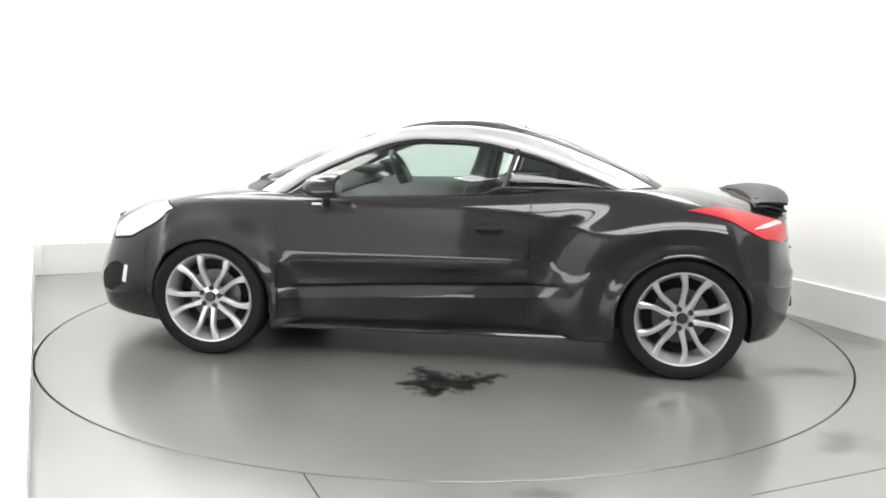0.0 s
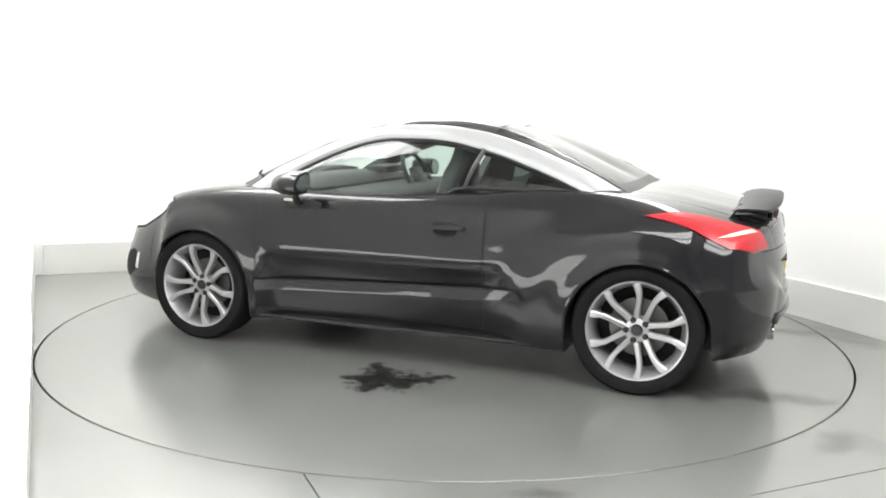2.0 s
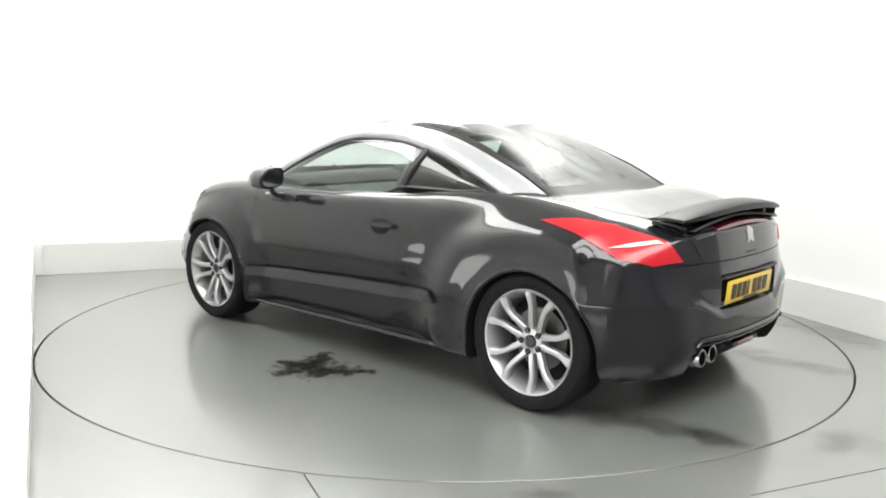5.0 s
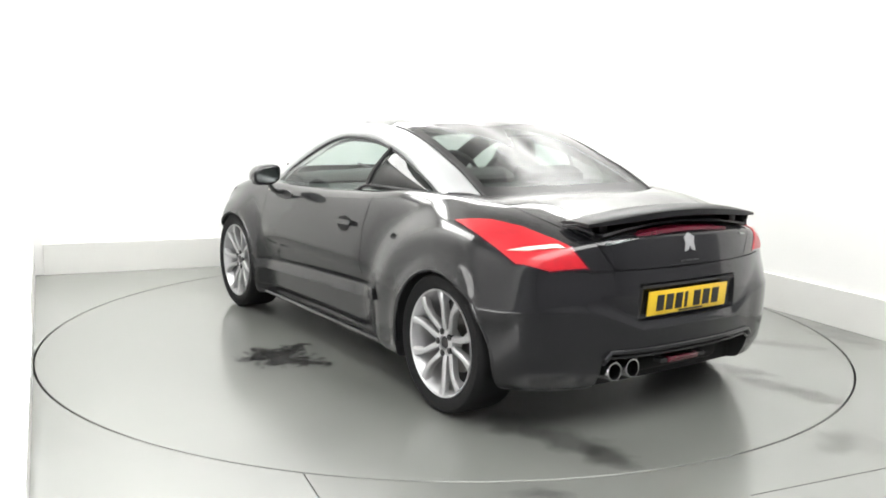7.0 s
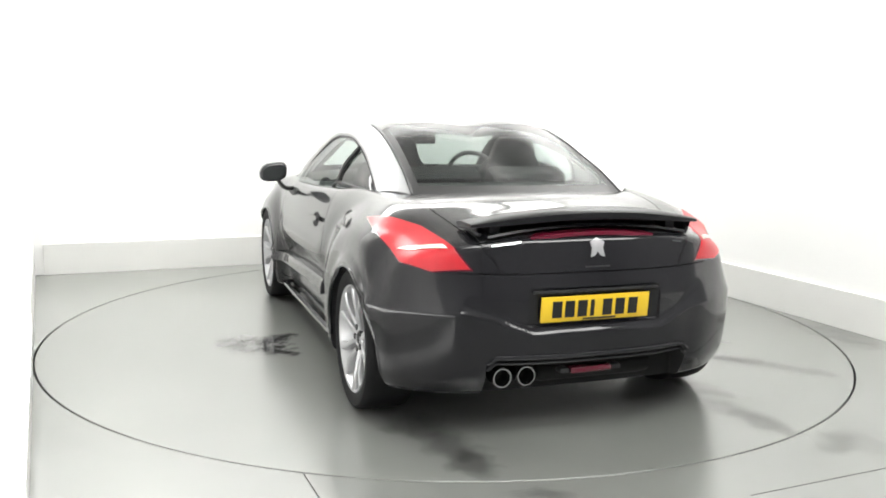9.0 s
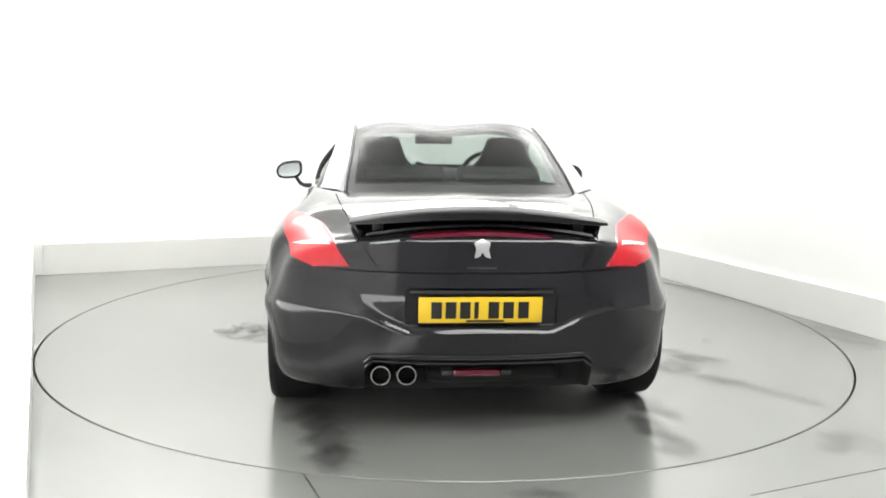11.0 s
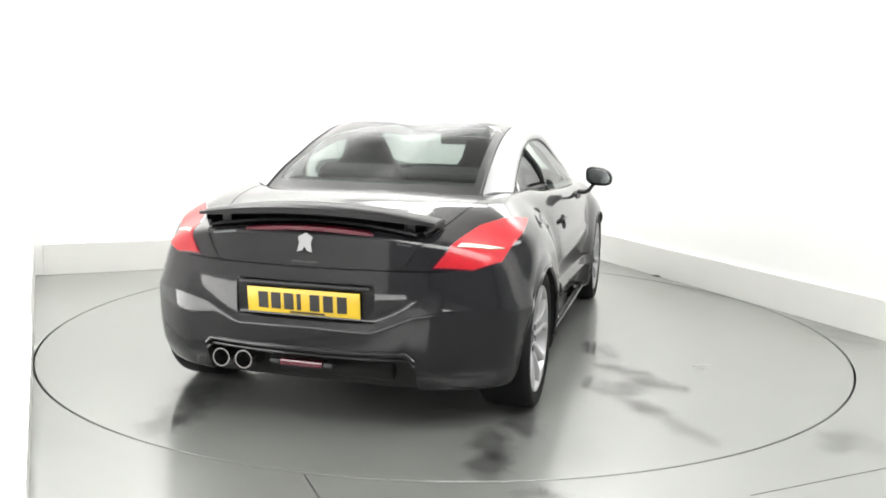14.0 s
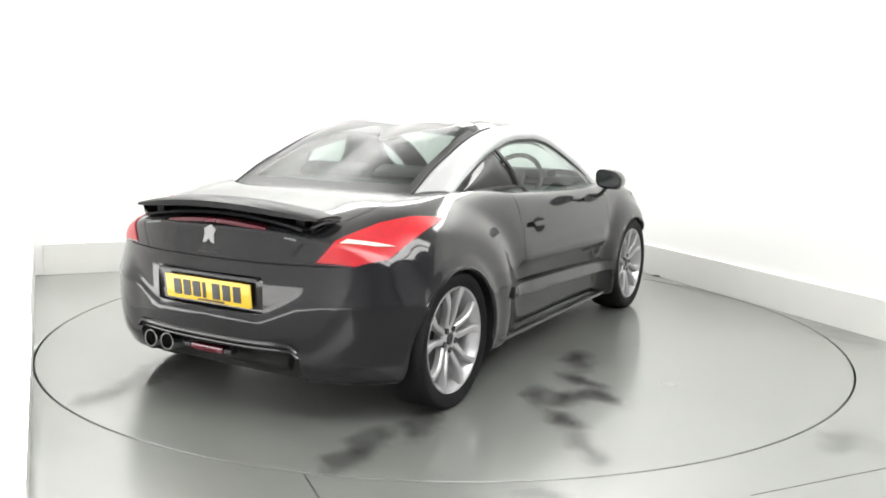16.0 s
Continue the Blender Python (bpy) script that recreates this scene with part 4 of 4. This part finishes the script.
# bumper lip, exhausts, fog light
for z, r in ((0.378, 0.011), (0.352, 0.008)):
    lip = []
    for y in np.linspace(-0.485, 0.485, 31):
        dz = -0.03 * smooth01(0.45, 0.485, abs(y))
        hit = SKIN.ray_cast(Vector((-4, y, 0.39)), Vector((1, 0, 0)))
        lip.append(Vector((hit[0].x - 0.004 + (0.378 - z) * 0.5, y, z + dz)))
    bm = bmesh.new()
    sweep(bm, lip, r, 10)
    part("diffuser_lip", bm, M_PAINT, PANELS["rear_bumper"], "satin dark grey lip")
for y in (0.418, 0.308):
    bm = bmesh.new()
    lathe(bm, [(0.036, 0.0), (0.042, 0.0), (0.044, -0.006), (0.044, -0.20), (0.039, -0.20), (0.037, -0.02), (0.036, 0.0)], 32)
    for v in bm.verts:
        v.co = Vector((-v.co.y, v.co.x, v.co.z))
    pipe = part("exhaust_pipe", bm, M_CHROME, car, "round chrome tailpipe")
    pipe.matrix_basis = pose(-1.945, y, 0.286, 0, 3, 0)
    bm = bmesh.new()
    lathe(bm, [(0.0001, -0.09), (0.037, -0.09)], 24)
    for v in bm.verts:
        v.co = Vector((-v.co.y, v.co.x, v.co.z))
    part("bore", bm, M_SHELL, pipe)
bm = bmesh.new()
box(bm, (0.05, 0.20, 0.028), (-1.955, 0.015, 0.303), 0.01)
fog = part("fog_light", bm, M_REDDARK, car, "red rear fog light between the tailpipes and tyre")
for s in (1, -1):
    bm = bmesh.new()
    box(bm, (0.05, 0.045, 0.022), (-1.952, 0.015 + s * 0.125, 0.303), 0.008)
    part("reflector", bm, M_DARKMETAL, fog)
bm = bmesh.new()
sweep(bm, [(-1.80, y, 0.262) for y in (0.22, 0.21, 0.18, 0.0, -0.2, -0.33, -0.36, -0.37)], [0.03, 0.055, 0.062, 0.062, 0.062, 0.062, 0.055, 0.03], 16, 0.8)
part("silencer", bm, M_SHELL, car, "dark exhaust silencer")
for s in (1, -1):
    bm = bmesh.new()
    lathe(bm, [(0.0001, 0.003), (0.008, 0.003), (0.009, 0.0)], 12)
    for v in bm.verts:
        v.co = Vector((-1.982 - v.co.y, 0.27 * s + v.co.x, 0.47 + v.co.z))
    part("parking_sensor", bm, M_BLACK, car)

# ---- flanks ----
STRIP = [(0.905, 0.9, 0.352), (0.905, 0.9, 0.404), (0.2, 0.9, 0.441), (-0.42, 0.9, 0.466), (-0.675, 0.9, 0.478), (-0.725, 0.9, 0.425), (-0.42, 0.9, 0.410), (0.2, 0.9, 0.387)]
HANDLE_CUP = [(-0.20, 0.9, 0.800), (-0.27, 0.9, 0.812), (-0.33, 0.9, 0.800), (-0.345, 0.9, 0.765), (-0.32, 0.9, 0.735), (-0.26, 0.9, 0.728), (-0.21, 0.9, 0.745), (-0.185, 0.9, 0.772)]
HANDLE = [(-0.15, 0.9, 0.768), (-0.16, 0.9, 0.782), (-0.27, 0.9, 0.790), (-0.37, 0.9, 0.790), (-0.382, 0.9, 0.778), (-0.37, 0.9, 0.766), (-0.27, 0.9, 0.762)]
for s in (1, -1):
    f = (lambda p: p) if s > 0 else flip
    key = "left" if s > 0 else "right"
    door = PANELS["door " + key]
    def proud(p):
        return 0.018 + 0.48 * max(0.0, min(0.06, 0.452 + (0.2 - p.x) * 0.041 - p.z)) * smooth01(-0.75, -0.35, p.x)

    strip = patch("side_moulding", f(STRIP), (0, s, 0), M_PAINT, car, 0.02, 0.04, "raised moulding along the door", 0.05, sharp=30, lean=proud)
    bm = bmesh.new()
    edge = []
    for x, _, z in catmull([Vector((0.90, 0, 0.404)), Vector((0.2, 0, 0.441)), Vector((-0.42, 0, 0.466)), Vector((-0.665, 0, 0.477))], 8) + [Vector((-0.69, 0, 0.464)), Vector((-0.724, 0, 0.427))]:
        hit = SKIN.ray_cast(Vector((x, 3 * s, z)), Vector((0, -s, 0)))
        edge.append(hit[0] + Vector((0, s * proud(Vector((x, 0, z))), 0)))
    sweep(bm, edge, 0.0045, 8)
    part("moulding_edge", bm, M_PAINT, strip, "rounded bright edge")
    patch("handle_cup", f(HANDLE_CUP), (0, s, 0), M_SHELL, door, 0.002, 0.003, "", 0.02)
    patch("door_handle", f(HANDLE), (0, s, 0), M_PAINT, door, 0.028, 0.014, "body-coloured pull handle", 0.015)
    # lower sill blade
    bm = bmesh.new()
    path = [(x, s * (0.858 + 0.006 * math.cos(x)), 0.183 + 0.012 * (0.9 - x) / 1.8) for x in np.linspace(-0.93, 0.92, 16)]
    sweep(bm, path, 0.02, 8, 0.7)
    part("sill_blade", bm, M_PAINT, PANELS["sill " + key])
    # arch lips
    for ax, key2 in ((AXLE_F, "front_wing "), (AXLE_R, "rear_quarter ")):
        path = []
        for i in range(41):
            a = math.pi * (i / 40) * 1.08 - 0.04 * math.pi
            p = Vector((ax + 0.366 * math.cos(a), 0, HUB_Z - 0.02 + 0.366 * math.sin(a)))
            hit = SKIN.ray_cast(Vector((ax + 0.375 * math.cos(a), s * 3, HUB_Z - 0.02 + 0.375 * math.sin(a))), Vector((0, -s, 0)))
            if hit[0] and abs(hit[0].y) > 0.7:
                path.append((p.x, hit[0].y - s * 0.004, p.z))
        bm = bmesh.new()
        sweep(bm, path, 0.011, 8)
        part("arch_lip", bm, M_PAINT, PANELS[key2 + key])
    # door mirror
    foot = new("door_mirror")
    foot.parent = car
    foot["label"] = "black door mirror on a slim arm"
    bm = bmesh.new()
    rows = []
    for i, (x, w, h) in enumerate(((0.535, 0.080, 0.052), (0.54, 0.088, 0.060), (0.58, 0.090, 0.064), (0.64, 0.082, 0.060), (0.69, 0.062, 0.045), (0.715, 0.036, 0.028), (0.722, 0.010, 0.008))):
        row = []
        for k in range(24):
            a = 2 * math.pi * k / 24
            c, d = math.cos(a), math.sin(a)
            px = math.copysign(abs(c) ** 0.7, c) * w
            pz = math.copysign(abs(d) ** 0.75, d) * h
            pz += 0.02 * (-c) * (1 if d > 0 else 0.4)
            row.append(Vector((x, s * (0.985 + px), 0.985 + pz)))
        rows.append(row)
    vs = grid_faces(bm, rows, close_v=True)
    bm.faces.new(vs[0])
    bm.faces.new(vs[-1])
    part("mirror_housing", bm, M_PAINT, foot, "glossy black housing", sharp=50)
    bm = bmesh.new()
    vs = [bm.verts.new(Vector((0.532, p.y * 0.9 + s * 0.985 * 0.1, (p.z - 0.985) * 0.86 + 0.985))) for p in rows[0]]
    bm.faces.new(vs)
    part("mirror_glass", bm, M_MIRROR, foot, "mirror glass", smooth=False)
    bm = bmesh.new()
    sweep(bm, catmull([(0.64, s * 0.84, 0.872), (0.63, s * 0.885, 0.873), (0.62, s * 0.915, 0.89), (0.615, s * 0.945, 0.93)], 6), [0.028] * 7 + [0.024] * 6 + [0.022] * 6, 10, 0.6)
    part("mirror_arm", bm, M_BLACK, foot)
    patch("arm_foot", f([(0.74, 0.9, 0.845), (0.70, 0.9, 0.885), (0.58, 0.9, 0.89), (0.50, 0.9, 0.875), (0.50, 0.9, 0.85), (0.60, 0.9, 0.835)]), (0, s, 0.15), M_BLACK, foot, 0.008, 0.012, "", 0.03)
    bm = bmesh.new()
    box(bm, (0.07, 0.012, 0.014), (0.668, s * 0.908, 0.884), 0.004)
    part("indicator_lens", bm, M_CLEAR, foot, "clear side indicator lens")
    # glass seals
    bm = bmesh.new()
    top = [outer_edge(i / 60) for i in range(61)]
    sweep(bm, [(p.x, s * (p.y - 0.003), p.z - 0.010) for p in top], 0.009, 6)
    part("window_seal", bm, M_BLACK, car, "black rubber seal beneath the roof arch")
    bm = bmesh.new()
    sweep(bm, [(p.x, s * (p.y + 0.002), p.z - 0.004) for p in (belt_point(x) for x in np.linspace(-0.99, 0.95, 50))], 0.010, 6)
    part("belt_seal", bm, M_BLACK, car, "black seal along the door's top")
    bm = bmesh.new()
    a, b = belt_point(-0.335), outer_edge((-0.40 + 1.0) / 1.948)
    a, b = Vector((a.x, s * (a.y + 0.004), a.z)), Vector((b.x, s * b.y, b.z))
    m = a.lerp(b, 0.5) + Vector((0, s * 0.02, 0))
    sweep(bm, catmull([a, m, b], 6), 0.014, 6)
    part("door_pillar", bm, M_BLACK, car, "black pillar between the side windows")
    # dark trim on the cabin side of the arch
    bm = bmesh.new()
    rows = []
    for i in range(41):
        q = i / 40
        a, b = inner_edge(q), outer_edge(q)
        rows.append([Vector((p.x, s * (p.y - 0.035), p.z - 0.035)) for p in (a + (a - b) * 0.12, a.lerp(b, 0.5), b)])
    grid_faces(bm, rows)
    part("pillar_trim", bm, M_TRIM, car)

# ---- front ----
for s in (1, -1):
    f = (lambda p: p) if s > 0 else flip
    lamp = patch("headlight", f([(1.53, 0.80, 0.812), (1.64, 0.70, 0.855), (1.78, 0.62, 0.825), (1.93, 0.58, 0.745), (2.02, 0.55, 0.66), (1.99, 0.62, 0.615), (1.85, 0.72, 0.642), (1.70, 0.78, 0.73)]), (0.4, s * 0.8, 0.4), M_HEAD, car, 0.005, 0.01, "clear swept-back headlight", 0.03)
    patch("lamp_surround", f([(1.50, 0.80, 0.812), (1.64, 0.70, 0.867), (1.79, 0.62, 0.835), (1.945, 0.58, 0.752), (2.035, 0.55, 0.66), (2.0, 0.62, 0.603), (1.85, 0.72, 0.628), (1.69, 0.78, 0.718)]), (0.4, s * 0.8, 0.4), M_SHELL, lamp, 0.002, 0.008, "dark joint round the lens", 0.03)
    patch("fog_recess", f([(1.93, 0.72, 0.49), (1.885, 0.77, 0.47), (1.885, 0.77, 0.36), (1.97, 0.70, 0.31), (2.07, 0.62, 0.31), (2.08, 0.60, 0.40), (2.0, 0.68, 0.47)]), (0.35, s, 0), M_SHELL, PANELS["front_bumper"], 0.003, 0.006, "dark fog lamp recess", 0.04)
    patch("running_light", f([(1.875, 0.78, 0.475), (1.85, 0.79, 0.47), (1.855, 0.79, 0.375), (1.88, 0.78, 0.38)]), (0.35, s, 0), M_HEAD, PANELS["front_bumper"], 0.006, 0.008, "clear lamp strip", 0.03)
patch("grille", [(2.2, 0.42, 0.42), (2.2, -0.42, 0.42), (2.2, -0.5, 0.25), (2.2, 0.5, 0.25)], (1, 0, 0), M_SHELL, PANELS["front_bumper"], 0.004, 0.01, "black lower grille", 0.06)
bm = bmesh.new()
sweep(bm, catmull([(1.12, 0.60, 0.925), (1.19, 0.3, 0.95), (1.215, 0.0, 0.955), (1.19, -0.3, 0.95), (1.12, -0.60, 0.925)], 8), 0.022, 8, 0.5)
part("cowl", bm, M_BLACK, car, "black cowl at the windscreen's foot")
for y in (0.35, -0.2):
    bm = bmesh.new()
    sweep(bm, catmull([(1.16, y, 0.965), (1.13, y + 0.15, 0.985), (1.03, y + 0.28, 1.02)], 6), 0.008, 6)
    part("wiper", bm, M_BLACK, car)

# ---- cabin ----


def seat(y, name="front_seat"):
    st = new(name)
    st.parent = car
    st["label"] = "black leather sports seat with built-in headrest"
    bm = bmesh.new()
    rows = []
    for z, w, x, t in ((0.72, 0.25, 0.12, 0.07), (0.85, 0.25, 0.07, 0.07), (0.98, 0.235, 0.03, 0.065), (1.06, 0.205, 0.005, 0.06), (1.12, 0.155, -0.012, 0.055), (1.18, 0.135, -0.025, 0.052), (1.225, 0.12, -0.034, 0.045), (1.245, 0.095, -0.04, 0.03)):
        row = []
        for k in range(24):
            a = 2 * math.pi * k / 24
            c, d = math.cos(a), math.sin(a)
            row.append(Vector((x - 0.19 + math.copysign(abs(c) ** 0.6, c) * t, y + math.copysign(abs(d) ** 0.6, d) * w, z)))
        rows.append(row)
    vs = grid_faces(bm, rows, close_v=True)
    bm.faces.new(vs[0])
    bm.faces.new(vs[-1])
    part("seat_back", bm, M_SEAT, st, sharp=60)


seat(0.385)
seat(-0.385)
for s in (1, -1):
    bm = bmesh.new()
    box(bm, (0.14, 0.46, 0.2), (-0.66, s * 0.26, 0.985), 0.045, Matrix.Rotation(radians(-22), 4, "Y"), 3)
    part("rear_seat_back", bm, M_SEAT, car, "black leather rear seat back")
bm = bmesh.new()
box(bm, (0.42, 1.16, 0.025), (-0.93, 0, 1.0), 0.01)
part("parcel_shelf", bm, M_TRIM, car)
bm = ribbon(-0.70, 0.70, 21, lambda y: [(1.02, 0.93), (0.95, 0.985 - 0.03 * (y / 0.7) ** 2), (0.78, 1.0 - 0.035 * (y / 0.7) ** 2), (0.66, 0.985 - 0.035 * (y / 0.7) ** 2), (0.62, 0.93), (0.64, 0.86)])
part("dashboard", bm, M_TRIM, car, "dark dashboard", sharp=50)
bm = bmesh.new()
box(bm, (0.16, 0.34, 0.05), (0.66, -0.38, 1.0), 0.02)
part("instrument_hood", bm, M_TRIM, car)
wheel_at = pose(0.42, -0.38, 0.955, 0, -62, 0)
bm = bmesh.new()
rows = []
for i in range(40):
    a = 2 * math.pi * i / 40
    rows.append([wheel_at @ Vector(((0.185 + 0.016 * math.cos(b)) * math.cos(a), (0.185 + 0.016 * math.cos(b)) * math.sin(a), 0.016 * math.sin(b))) for b in [2 * math.pi * k / 8 for k in range(8)]])
grid_faces(bm, rows, close_u=True, close_v=True)
box(bm, (0.14, 0.14, 0.05), wheel_at.translation, 0.02, wheel_at.to_3x3().to_4x4())
box(bm, (0.03, 0.36, 0.015), wheel_at.translation, 0.004, wheel_at.to_3x3().to_4x4())
part("steering_wheel", bm, M_SEAT, car, "black steering wheel")
bm = bmesh.new()
box(bm, (0.03, 0.26, 0.07), (0.56, -0.01, 1.21), 0.014, None, 3)
part("cabin_mirror", bm, M_TRIM, car, "dark interior mirror")
bm = bmesh.new()
rows = [[roof_point(0.30 + 0.38 * i / 14, 0.93 * (j / 10 - 1)) + Vector((0, 0, -0.04)) for j in range(21)] for i in range(15)]
grid_faces(bm, rows)
part("headliner", bm, M_TRIM, car, "dark roof lining")
for s in (1, -1):
    bm = bmesh.new()
    rows = [[roof_point(0.325 * i / 16, s * (0.93 + 0.07 * j / 2)) + Vector((0, 0, 0.0015)) for j in range(3)] for i in range(17)]
    grid_faces(bm, rows)
    part("screen_border", bm, M_BLACK, car)
bm = bmesh.new()
rows = [[roof_point(0.035 * i / 2, 0.97 * (j / 12 - 1)) + Vector((0, 0, 0.0015)) for j in range(25)] for i in range(3)]
grid_faces(bm, rows)
part("screen_border", bm, M_BLACK, car)
bm = bmesh.new()
rows = [[roof_point(0.955 + 0.045 * i / 3, 0.98 * (j / 12 - 1)) + Vector((0, 0, 0.002)) for j in range(25)] for i in range(4)]
grid_faces(bm, rows)
part("windscreen_border", bm, M_BLACK, car, "black band at the windscreen's foot")


for s in (1, -1):
    bm = bmesh.new()
    rim = [roof_point(0.40 * i / 40, s * 1.0) + Vector((0, s * 0.003, 0.003)) for i in range(41)]
    sweep(bm, rim, 0.008, 8, 0.9)
    part("screen_seal", bm, M_BLACK, car, "thick black seal between the glass and the roof arch")


def motions():
    """Turns the plate and the car on it together, at a steady pace."""
    plate_rows, car_rows = [], []
    for i in range(17):
        turn = pose(0, 0, 0, 0, 0, heading(float(i)))
        plate_rows.append((float(i), turn))
        car_rows.append((float(i), turn @ pose(CAR_OFFSET[0], CAR_OFFSET[1], 0.0)))
    walk(turntable, plate_rows)
    walk(car, car_rows)


motions()
